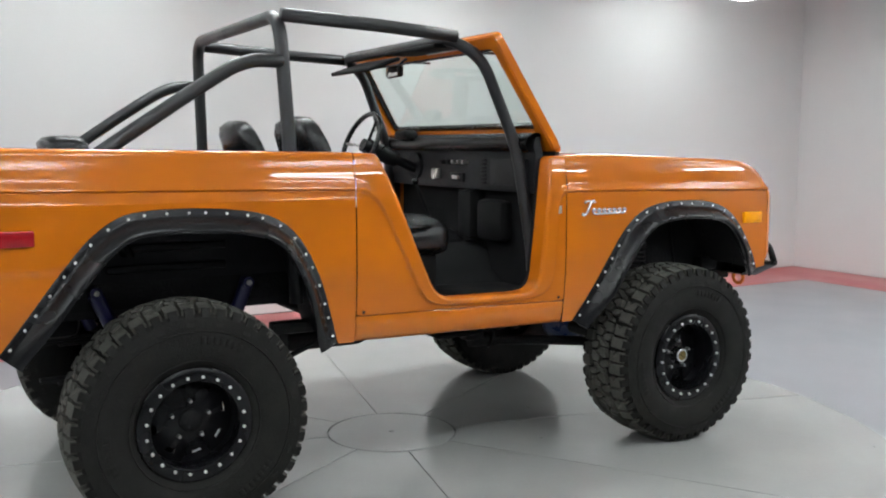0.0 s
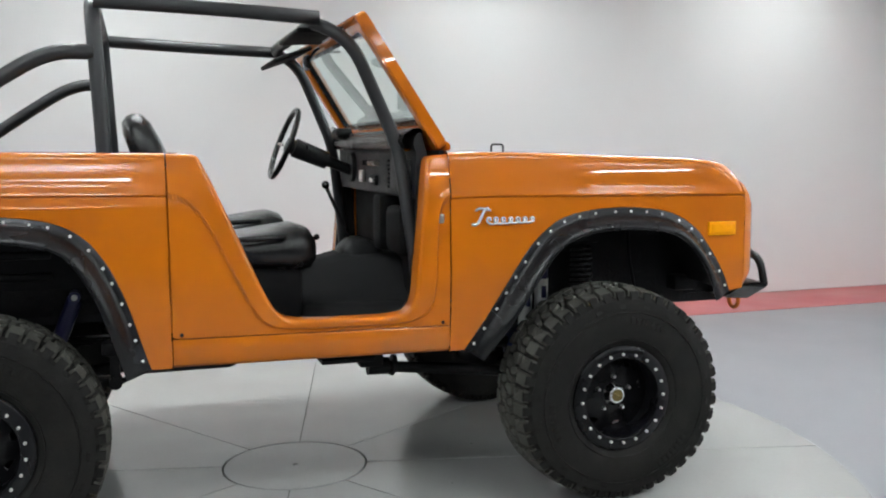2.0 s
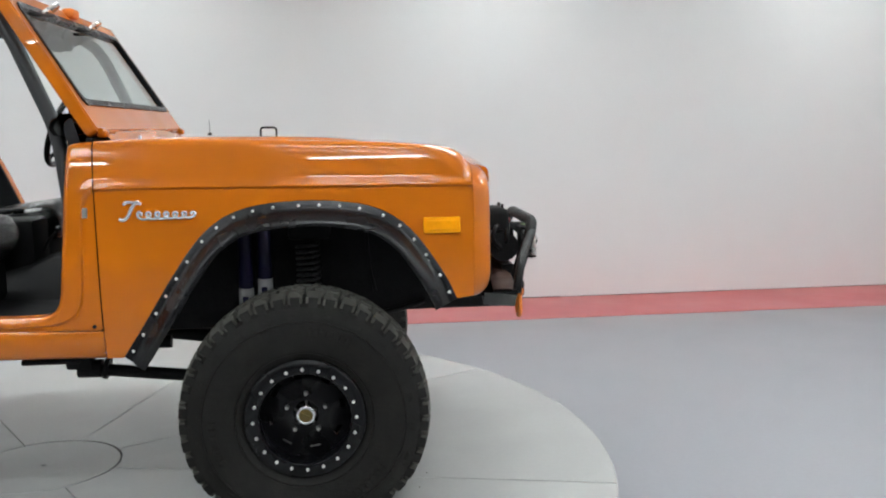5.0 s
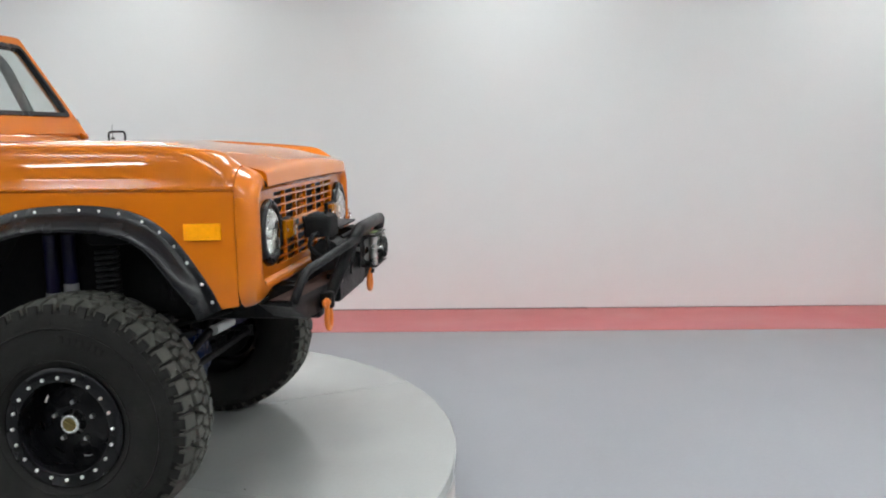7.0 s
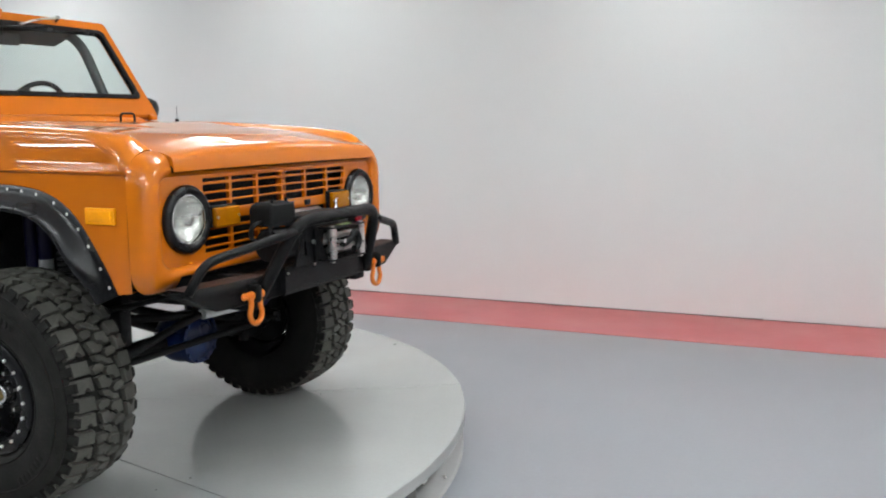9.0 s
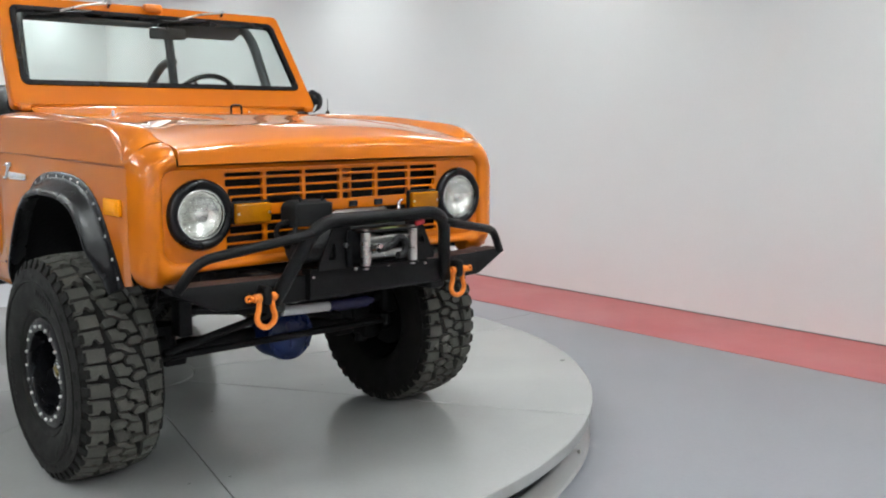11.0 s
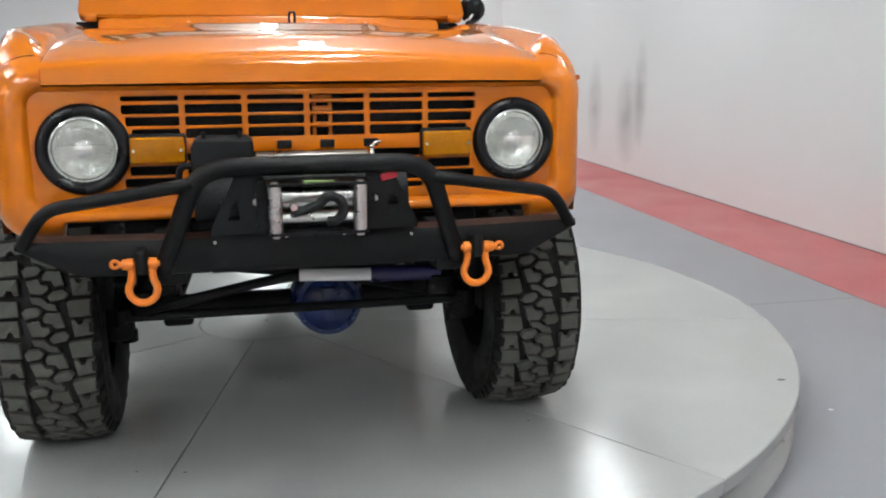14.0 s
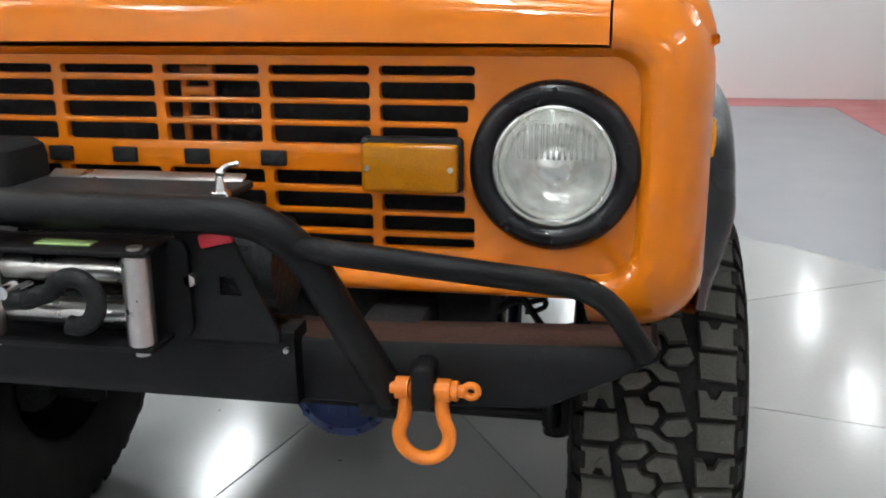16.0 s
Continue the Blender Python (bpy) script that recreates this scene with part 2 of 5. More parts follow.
def fill_plate(bm, loops, normal, depth):
    """A flat plate with holes, from closed loops of points, extruded by the vector depth."""
    edges = []
    for lp in loops:
        vs = [bm.verts.new(p) for p in lp]
        edges += [bm.edges.new((vs[i], vs[(i + 1) % len(vs)])) for i in range(len(vs))]
    r = bmesh.ops.triangle_fill(bm, use_beauty=True, edges=edges, normal=normal)
    fs = [g for g in r["geom"] if isinstance(g, bmesh.types.BMFace)]
    ex = bmesh.ops.extrude_face_region(bm, geom=fs)
    vs = [g for g in ex["geom"] if isinstance(g, bmesh.types.BMVert)]
    bmesh.ops.translate(bm, vec=depth, verts=vs)
    bmesh.ops.recalc_face_normals(bm, faces=bm.faces)


def rrect(cx, cy, w, h, r, n=4):
    """A rounded rectangle as a loop of 2D points."""
    out = []
    for qx, qy, a0 in ((1, 1, 0), (-1, 1, 90), (-1, -1, 180), (1, -1, 270)):
        for k in range(n + 1):
            a = radians(a0 + 90 * k / n)
            out.append((cx + qx * (w / 2 - r) + r * math.cos(a), cy + qy * (h / 2 - r) + r * math.sin(a)))
    return out


def resample(pts, n):
    p = np.array(pts, float)
    d = np.concatenate([[0], np.cumsum(np.linalg.norm(np.diff(p, axis=0), axis=1))])
    u = np.linspace(0, d[-1], n)
    return np.stack([np.interp(u, d, p[:, k]) for k in range(p.shape[1])], 1)


def soften(pts, times=2):
    """Chaikin's corner cutting, the ends held."""
    p = np.array(pts, float)
    for _ in range(times):
        q = [p[0]]
        for a, b in zip(p[:-1], p[1:]):
            q += [0.75 * a + 0.25 * b, 0.25 * a + 0.75 * b]
        p = np.array(q + [p[-1]])
    return p


def smoothstep(a, b, x):
    t = min(1.0, max(0.0, (x - a) / (b - a)))
    return t * t * (3 - 2 * t)


# ---------------------------------------------------------------- the showroom
def slab(name, lo, hi, material, label, category="", kind="structure", bevel=0.0):
    bm = bmesh.new()
    box(bm, [(a + b) / 2 for a, b in zip(lo, hi)], [b - a for a, b in zip(lo, hi)], bevel)
    return tagged(part(name, bm, material, smooth=False), label, category or name.split("_")[0], kind=kind)


slab("floor", (WALL_W - 0.3, WALL_S - 0.3, FLOOR_Z - 0.2), (WALL_E + 0.3, WALL_N + 0.3, FLOOR_Z), FLOOR, "grey glossy epoxy showroom floor", "floor")
slab("wall_north", (WALL_W, WALL_N, FLOOR_Z + 0.008), (WALL_E, WALL_N + 0.2, CEIL), WALL, "plain off-white painted showroom wall", "wall")
# closing wall out of view, made dark to hold down fill light and reflections
slab("wall_south", (WALL_W, WALL_S - 0.2, FLOOR_Z), (WALL_E, WALL_S, CEIL), WALL_DARK, "unseen far wall, dark grey to cut fill light and reflections", "wall")
slab("wall_east", (WALL_E, WALL_S - 0.2, FLOOR_Z + 0.008), (WALL_E + 0.2, WALL_N + 0.2, CEIL), WALL, "plain off-white painted end wall", "wall")
slab("wall_west", (WALL_W - 0.2, WALL_S - 0.2, FLOOR_Z + 0.008), (WALL_W, WALL_N + 0.2, CEIL), WALL, "plain off-white painted end wall", "wall")
slab("ceiling", (WALL_W - 0.2, WALL_S - 0.2, CEIL), (WALL_E + 0.2, WALL_N + 0.2, CEIL + 0.2), CEILING, "plain white showroom ceiling", "ceiling")
BAND = 0.93
slab("baseboard", (WALL_W + 0.3, WALL_N - 0.002, FLOOR_Z + 0.003), (3.2, WALL_N + 0.1, FLOOR_Z + 0.012), SEAM, "dark open joint along the foot of the wall", "joint")
slab("trim", (-0.336, 2.47, FLOOR_Z - 0.05), (-0.330, WALL_N - BAND - 0.002, FLOOR_Z + 0.0004), SEAM, "thin dark joint in the grey floor", "joint")
slab("floor_stripe_north", (WALL_W, WALL_N - BAND, FLOOR_Z), (WALL_E, WALL_N, FLOOR_Z + 0.003), RED_BAND, "red painted stripe along the wall", "stripe")
slab("floor_stripe_east", (WALL_E - BAND, WALL_S, FLOOR_Z), (WALL_E, WALL_N - BAND, FLOOR_Z + 0.003), RED_BAND, "red painted stripe along the wall", "stripe")
slab("floor_stripe_west", (WALL_W, WALL_S, FLOOR_Z), (WALL_W + BAND, WALL_N - BAND, FLOOR_Z + 0.003), RED_BAND, "red painted stripe along the wall", "stripe")
slab("floor_stripe_south", (WALL_W + BAND, WALL_S, FLOOR_Z), (WALL_E - BAND, WALL_S + BAND, FLOOR_Z + 0.003), RED_BAND, "red painted stripe along the wall", "stripe")

first_lamp = None
for ly, watts, columns in LAMP_ROWS:
    for lx in columns:
        if first_lamp is None:
            first_lamp = thing("ceiling_light", "long white fluorescent strip fitting under the ceiling", "lamp", "ceiling lights", (lx, ly, LAMP_Z))
            bm = bmesh.new()
            box(bm, (0, 0, 0.04), (1.24, 0.2, 0.06), 0.01)
            part("housing", bm, LAMP_WHITE, first_lamp)
            bm = bmesh.new()
            box(bm, (0, 0, 0.003), (1.2, 0.17, 0.016), 0.006)
            part("diffuser", bm, glow, first_lamp, "glowing white diffuser")
            for hx in (-0.45, 0.45):
                bm = bmesh.new()
                cyl(bm, (hx, 0, 0.07), (hx, 0, CEIL - LAMP_Z), 0.006, seg=8)
                part("hanger", bm, STEEL, first_lamp)
        else:
            copy_thing(first_lamp, pose(lx, ly, LAMP_Z))

# ---------------------------------------------------------------- the turntable
TX, TY, TR = 0.005, -0.063, 2.402
table = thing("turntable", "round light grey painted vehicle turntable", "turntable", at=(TX, TY, 0))
bm = bmesh.new()
gap = 0.0025
rows = []
for r in (0.318, 0.9, 1.5, 2.0, TR - 0.004, TR):
    half = math.pi / 8 - gap / r
    zz = 0.0 if r < TR else -0.004
    rows.append([(r * math.cos(a), r * math.sin(a), zz) for a in np.linspace(-half, half, 25)])
rows.append([(x, y, -0.05) for x, y, z in rows[-1]])
grid(bm, rows)
inner = [(0.318 * math.cos(a), 0.318 * math.sin(a), -0.012) for a in np.linspace(-math.pi / 8 + gap / 0.318, math.pi / 8 - gap / 0.318, 25)]
grid(bm, [inner, rows[0]])
for sgn in (0, -1):
    grid(bm, [[rw[sgn] for rw in rows[:6]], [(rw[sgn][0], rw[sgn][1], -0.012) for rw in rows[:6]]])
bmesh.ops.remove_doubles(bm, verts=bm.verts, dist=1e-5)
wedge = part("panel", bm, TABLE, table, smooth=False)
wedge.matrix_basis = pose(0, 0, 0, 0, 0, 32 + 22.5)
for k in range(1, 8):
    share("panel", wedge, table, pose(0, 0, 0, 0, 0, 32 + 22.5 + 45 * k))
bm = bmesh.new()
revolve = [(0.0, 0.0), (0.308, 0.0), (0.311, -0.003), (0.311, -0.02)]
rows = [[(r * math.cos(2 * math.pi * k / 64), r * math.sin(2 * math.pi * k / 64), z) for r, z in revolve[1:]] for k in range(64)]
vs = grid(bm, rows, close_u=True)
bm.faces.new([v[0] for v in vs])
part("centre_plate", bm, TABLE, table, smooth=False)
bm = bmesh.new()
cyl(bm, (0, 0, -0.05), (0, 0, -0.013), TR - 0.03, seg=96)
part("deck", bm, SEAM, table, "dark joints between the panels")
bm = bmesh.new()
cyl(bm, (0, 0, -0.004), (0, 0, 0.0012), 0.012, seg=16)
part("centre_bolt", bm, SEAM, table)
bm = bmesh.new()
cyl(bm, (0, 0, FLOOR_Z), (0, 0, -0.05), TR - 0.16, seg=96)
part("drum", bm, UNDER, table, "black drum in the gap under the deck")
bm = bmesh.new()
prof = [(TR - 0.10, FLOOR_Z + 0.0), (TR - 0.10, -0.150), (TR - 0.078, -0.148), (TR - 0.070, -0.151), (TR - 0.024, -0.190), (TR - 0.008, FLOOR_Z + 0.005), (TR - 0.008, FLOOR_Z)]
grid(bm, [[(r * math.cos(2 * math.pi * k / 128), r * math.sin(2 * math.pi * k / 128), z) for r, z in prof] for k in range(128)], close_u=True)
part("base_ring", bm, TABLE, table, "light grey ring fixed to the floor")
bm = bmesh.new()
box(bm, (0, 0, -0.012), (0.05, 0.07, 0.075), 0.008)
cyl(bm, (0.0, 0, 0), (0.035, 0, 0), 0.024, seg=18)
first = part("roller", bm, STEEL, table, "worn steel roller")
first.matrix_basis = pose((TR - 0.09) * math.cos(0.12), (TR - 0.09) * math.sin(0.12), -0.085, 0, 0, math.degrees(0.12))
for k in range(1, 18):
    a = 0.12 + 2 * math.pi * k / 18
    share("roller", first, table, pose((TR - 0.09) * math.cos(a), (TR - 0.09) * math.sin(a), -0.085, 0, 0, math.degrees(a)))
bm = bmesh.new()
box(bm, (0, 0, 0), (0.085, 0.007, 0.10), 0.001)
first = part("bracket", bm, TABLE, table, "light grey upright bracket plate")
for k in range(12):
    a = 0.05 + 2 * math.pi * k / 12
    m = pose((TR - 0.085) * math.cos(a), (TR - 0.085) * math.sin(a), -0.100, 0, 0, math.degrees(a))
    if k:
        share("bracket", first, table, m)
    else:
        first.matrix_basis = m
bm = bmesh.new()
cyl(bm, (0, 0, 0), (0.012, 0, 0.004), 0.009, seg=10)
first = part("ring_bolt", bm, STEEL, table)
first.matrix_basis = pose((TR - 0.043) * math.cos(0.2), (TR - 0.043) * math.sin(0.2), -0.174, 0, 0, math.degrees(0.2))
for k in range(1, 18):
    a = 0.2 + 2 * math.pi * k / 18
    share("ring_bolt", first, table, pose((TR - 0.043) * math.cos(a), (TR - 0.043) * math.sin(a), -0.174, 0, 0, math.degrees(a)))

# ---------------------------------------------------------------- the vehicle: body
car = thing("off_road_vehicle", "lifted orange open-top vintage off-roader with black roll cage", "vehicle")

BELT = [(-1.966, 1.250), (-1.196, 1.242), (-0.553, 1.235), (-0.493, 1.231), (-0.437, 1.207), (-0.379, 1.124), (-0.313, 0.978), (-0.233, 0.811), (-0.194, 0.770),
        (-0.139, 0.749), (0.104, 0.743), (0.327, 0.742), (0.401, 0.770), (0.432, 0.830), (0.440, 1.000), (0.445, 1.130), (0.465, 1.195), (0.500, 1.208),
        (1.100, 1.200), (1.850, 1.188)]
BELT = soften(BELT, 4)
BELT_S = resample(BELT, 2400)
BELT_N = np.gradient(BELT_S, axis=0)
BELT_N = np.stack([-BELT_N[:, 1], BELT_N[:, 0]], 1)
BELT_N /= np.linalg.norm(BELT_N, axis=1)[:, None]


def above_belt(x, z):
    d = BELT_S - (x, z)
    k = int(np.argmin((d * d).sum(1)))
    return -float(d[k] @ BELT_N[k])


def taper(x):
    """How far the sides draw in behind the front fender."""
    return 0.022 * max(0.0, 0.4893 - x)


def side_y(x, z):
    """Half width of the body's side at (x, z)."""
    y = 0.808 - taper(x)
    if z < 0.95:
        y -= 0.028 * ((0.95 - z) / 0.32) ** 2
    if z > 1.2:
        u = (z - 1.2) / 0.15
        y -= 0.021 * u + 0.0045 * u * u
    d = above_belt(x, z)
    y -= 0.0095 * (1 - smoothstep(-0.004, 0.003, d)) * math.exp(-max(0.0, -d) / 0.05)
    y += 0.0022 * (1 - smoothstep(0.003, 0.04, d)) * smoothstep(-0.002, 0.003, d)
    if x < -1.45:
        y -= 0.007 * (1 - smoothstep(0.970, 0.984, z)) * smoothstep(1.45, 1.50, -x)
    return y


def curve_fn(pts, times=2):
    p = soften(pts, times)
    return lambda x: float(np.interp(x, p[:, 0], p[:, 1]))


F_ARCH = [(0.557, 0.624), (0.646, 0.755), (0.726, 0.884), (0.815, 1.012), (0.870, 1.066), (0.935, 1.110), (1.015, 1.133), (1.086, 1.143), (1.158, 1.147),
          (1.239, 1.147), (1.321, 1.141), (1.395, 1.129), (1.470, 1.102), (1.539, 1.053), (1.589, 0.993), (1.667, 0.876), (1.705, 0.79)]
R_ARCH = [(-1.788, 0.705), (-1.722, 0.791), (-1.637, 0.909), (-1.550, 1.023), (-1.500, 1.080), (-1.440, 1.130), (-1.376, 1.163), (-1.302, 1.173), (-1.231, 1.176),
          (-1.154, 1.176), (-1.078, 1.174), (-1.003, 1.168), (-0.925, 1.158), (-0.852, 1.137), (-0.786, 1.093), (-0.738, 1.034), (-0.701, 0.965), (-0.672, 0.897),
          (-0.649, 0.827), (-0.629, 0.755), (-0.605, 0.670), (-0.593, 0.634)]
f_bot = curve_fn([(0.48, 0.622), (0.552, 0.622)] + F_ARCH + [(1.725, 0.795), (1.775, 0.802)], 1)
r_bot = curve_fn([(-1.975, 0.70), (-1.82, 0.694)] + R_ARCH + [(-0.580, 0.631), (-0.48, 0.631)], 1)
f_top = curve_fn([(0.49, 1.368), (0.7, 1.375), (1.18, 1.357), (1.5, 1.331), (1.66, 1.314), (1.708, 1.304), (1.742, 1.286), (1.775, 1.264)], 3)
f_top_near = lambda x: f_top(x) + 0.014 * smoothstep(1.1, 1.62, x) * (1 - smoothstep(1.72, 1.775, x))
r_top = lambda x: 1.386 - 0.010 * (x + 1.2)


def side_panel(name, xs, bot, top, sign, radius, inner_y, parent, rows_n=52, label="", seam=None):
    """A body side from its lower edge over the rounded crest; seam gives the height of its inner edge."""
    bm = bmesh.new()
    rows = []
    for x in xs:
        zb, zt, r = bot(x), top(x), radius(x)
        a0 = math.atan((0.021 + 0.009 * (zt - r - 1.2) / 0.15) / 0.15)
        zr = zt - r * (1 - math.sin(a0))
        zc = float(np.interp(x, BELT[:, 0], BELT[:, 1]))
        zs = np.concatenate([np.linspace(zb, zc - 0.016, rows_n), np.linspace(zc - 0.0135, zc + 0.0105, 17), np.linspace(zc + 0.014, zr, 9)])
        col = [(x, sign * side_y(x, z), z) for z in zs]
        ye = side_y(x, zr)
        for k in range(1, 10):
            a = a0 + (math.pi / 2 - a0) * k / 9
            col.append((x, sign * (ye - r * (math.cos(a0) - math.cos(a))), zr + r * (math.sin(a) - math.sin(a0))))
        yi = inner_y - taper(x)
        zs = min(seam(x), zt - 0.002) if seam else zt - 0.002
        yc = abs(col[-1][1])
        for k in range(1, 9):
            u = k / 8
            col.append((x, sign * (yc + (yi - yc) * u), zt + (zs - zt) * smoothstep(0, 1, u)))
        col.append((x, sign * yi, zs - 0.05))
        rows.append(col)
    grid(bm, rows)
    # folded lower edge
    grid(bm, [[c[0] for c in rows], [(c[0][0], c[0][1] - sign * 0.03, c[0][2] + 0.004) for c in rows]])
    bmesh.ops.remove_doubles(bm, verts=bm.verts, dist=1e-5)
    bmesh.ops.recalc_face_normals(bm, faces=bm.faces)
    return part(name, bm, ORANGE, parent, label, angle=50)


def spaced(a, b, step):
    return np.linspace(a, b, max(2, int(round((b - a) / step)) + 1))


OPEN_PATH = [(-0.514, 1.377), (-0.424, 1.375), (-0.401, 1.362), (-0.293, 1.108), (-0.199, 0.888), (-0.159, 0.815), (-0.119, 0.785), (-0.055, 0.777), (0.154, 0.773),
             (0.272, 0.772), (0.327, 0.784), (0.354, 0.829), (0.363, 0.919), (0.387, 1.150), (0.403, 1.345), (0.416, 1.362), (0.489, 1.366)]
OPEN_S = resample(soften(OPEN_PATH, 2), 150)
on = np.gradient(OPEN_S, axis=0)
on = np.stack([-on[:, 1], on[:, 0]], 1)
on /= np.linalg.norm(on, axis=1)[:, None]          # points into the opening (up)
JR = 0.020
OPEN_EDGE = OPEN_S - on * JR


def door_shell(sign, parent):
    """The cut-down fixed door: strips from its seams to the rolled edge of the opening."""
    bm = bmesh.new()
    n = 150
    # pair each edge point with a boundary point by angle-free arclength along three legs
    rows = []
    for i in range(n):
        ex, ez = OPEN_EDGE[i]
        u = i / (n - 1)
        ex = min(max(ex, -0.5140), 0.4893)
        if u < 0.40:
            v = u / 0.40
            bx, bz = -0.5140, 1.357 + (0.738 - 1.357) * v
        elif u < 0.62:
            v = (u - 0.40) / 0.22
            bx, bz = -0.5140 + 1.0033 * v, 0.738 - 0.014 * v
        else:
            v = (u - 0.62) / 0.38
            bx, bz = 0.4893, 0.724 + (1.346 - 0.724) * v
        row = []
        for k in range(64):
            w = k / 63
            x, z = bx + (ex - bx) * w, bz + (ez - bz) * w
            row.append((x, sign * side_y(x, z), z))
        # rolled edge into the opening
        o, nn = OPEN_S[i], on[i]
        y0 = side_y(*OPEN_EDGE[i])
        for k in range(1, 7):
            a = math.pi / 2 * k / 6
            q = OPEN_EDGE[i] + nn * JR * math.sin(a)
            row.append((q[0], sign * (y0 - JR * (1 - math.cos(a))), q[1]))
        row.append((o[0], sign * 0.72, o[1]))
        row.append((o[0] - nn[0] * 0.03, sign * 0.71, o[1] - nn[1] * 0.03))
        rows.append(row)
    grid(bm, rows)
    bmesh.ops.remove_doubles(bm, verts=bm.verts, dist=1e-5)
    bmesh.ops.recalc_face_normals(bm, faces=bm.faces)
    return part("half_door", bm, ORANGE, parent, "cut-down half door with a rolled edge", angle=60)


def rocker(sign, parent):
    bm = bmesh.new()
    rows = []
    for x in spaced(-0.5140, 0.4893, 0.05):
        zt = 0.734 - 0.014 * (x + 0.515)
        zb = 0.631 - 0.009 * (x + 0.515)
        rows.append([(x, sign * 0.70, zt), (x, sign * (side_y(x, zt) - 0.004), zt), (x, sign * side_y(x, zt - 0.01), zt - 0.006), (x, sign * side_y(x, 0.69), 0.69), (x, sign * (0.776 - taper(x)), zb + 0.012), (x, sign * (0.765 - taper(x)), zb), (x, sign * 0.70, zb)])
    grid(bm, rows)
    bmesh.ops.recalc_face_normals(bm, faces=bm.faces)
    return part("rocker_panel", bm, ORANGE, parent, angle=50)


def flare(sign, path, parent, rivets):
    """A black bolt-on wheel arch flare swept along an arch."""
    p = resample(soften(path, 1), 90)
    t = np.gradient(p, axis=0)
    nrm = np.stack([t[:, 1], -t[:, 0]], 1)
    nrm /= np.linalg.norm(nrm, axis=1)[:, None]   # towards the wheel
    prof = [(-0.004, 0.799), (-0.005, 0.806), (0.000, 0.810), (0.014, 0.8115), (0.022, 0.815), (0.030, 0.825), (0.040, 0.841), (0.050, 0.855), (0.060, 0.865), (0.070, 0.870), (0.078, 0.868),
            (0.081, 0.860), (0.079, 0.846), (0.072, 0.830), (0.060, 0.80)]
    bm = bmesh.new()
    rows = []
    n = len(p)
    for i in range(n):
        row = []
        for d, y in prof:
            q = p[i] + nrm[i] * d
            edge = side_y(*p[i]) - 0.803
            u = i / (n - 1)
            k = 0.35 + 0.65 * smoothstep(0.0, 0.13, u) * (1 - smoothstep(0.87, 1.0, u))
            row.append((q[0], sign * (y + edge if y < 0.812 else 0.812 + (y - 0.812) * k + edge), q[1]))
        rows.append(row)
    vs = grid(bm, rows)
    bm.faces.new(vs[0])
    bm.faces.new(list(reversed(vs[-1])))
    bmesh.ops.recalc_face_normals(bm, faces=bm.faces)
    fl = part("fender_flare", bm, BLACK_FLARE, parent, "black bolt-on wheel arch flare", angle=45)
    bm = bmesh.new()
    bmesh.ops.create_uvsphere(bm, u_segments=10, v_segments=6, radius=0.0058)
    bmesh.ops.scale(bm, vec=(1, 0.6, 1), verts=bm.verts)
    first = None
    for k in range(rivets):
        i = int(round((k + 0.5) / rivets * (n - 1)))
        q = p[i] + nrm[i] * 0.011
        m = pose(q[0], sign * (0.811 + side_y(*p[i]) - 0.803), q[1])
        if first is None:
            first = part("rivet", bm, BOLT, fl, "bright button-head bolt")
            first.matrix_basis = m
        else:
            share("rivet", first, fl, m)
    return fl


def liner(sign, path, parent, depth, name):
    """Black inner wheel arch behind the opening."""
    p = resample(soften(path, 1), 40)
    bm = bmesh.new()
    rows = [[(x, sign * (0.785 - taper(x)), z), (x, sign * depth, z + 0.02)] for x, z in p]
    grid(bm, rows)
    x0, x1 = p[0][0], p[-1][0]
    low = 0.75 if x0 < 0 else 0.70
    grid(bm, [[(x, sign * depth, z + 0.02), (x, sign * depth, min(low, z + 0.02))] for x, z in p])
    lin = part(name, bm, HOUSING if x0 < 0 else UNDER, parent)
    if x0 < 0:
        for zr in (1.01, 0.93):
            bm = bmesh.new()
            box(bm, (-1.15, sign * (depth + 0.006), zr), (0.46, 0.016, 0.03), 0.007)
            part("pressed_rib", bm, HOUSING, lin)
    return lin


HOOD_LINE = curve_fn([(0.50, 1.354), (0.7, 1.355), (1.2, 1.344), (1.5, 1.326), (1.65, 1.311), (1.72, 1.300), (1.78, 1.286), (1.81, 1.278), (1.830, 1.270), (1.842, 1.260),
                      (1.848, 1.244), (1.8505, 1.224), (1.852, 1.193)], 2)
HOOD_DROP = curve_fn([(0.5, 0.0), (1.0, 0.0), (1.25, 0.004), (1.5, 0.012), (1.65, 0.021), (1.75, 0.025), (1.80, 0.024), (1.83, 0.022), (1.845, 0.015), (1.852, 0.0)], 2)


def hood_z(x, y):
    z = HOOD_LINE(x)
    f = 1 - smoothstep(1.60, 1.84, x)
    a = abs(y)
    z += 0.011 * (1 - (a / 0.66) ** 2) * (0.3 + 0.7 * f)
    # the corners fall away towards the front
    z -= HOOD_DROP(x) * (a / 0.66) ** 2.2
    # the raised centre, its edges drawn together towards the front
    w = 0.40 - 0.10 * smoothstep(0.9, 1.5, x)
    z += 0.012 * (1 - smoothstep(w - 0.07, w, a)) * smoothstep(0.56, 0.70, x) * (1 - smoothstep(1.20, 1.52, x))
    z -= 0.004 * f * math.exp(-((a - 0.53) / 0.08) ** 2)
    z -= 0.006 * smoothstep(0.63, 0.660, a) * f
    return z


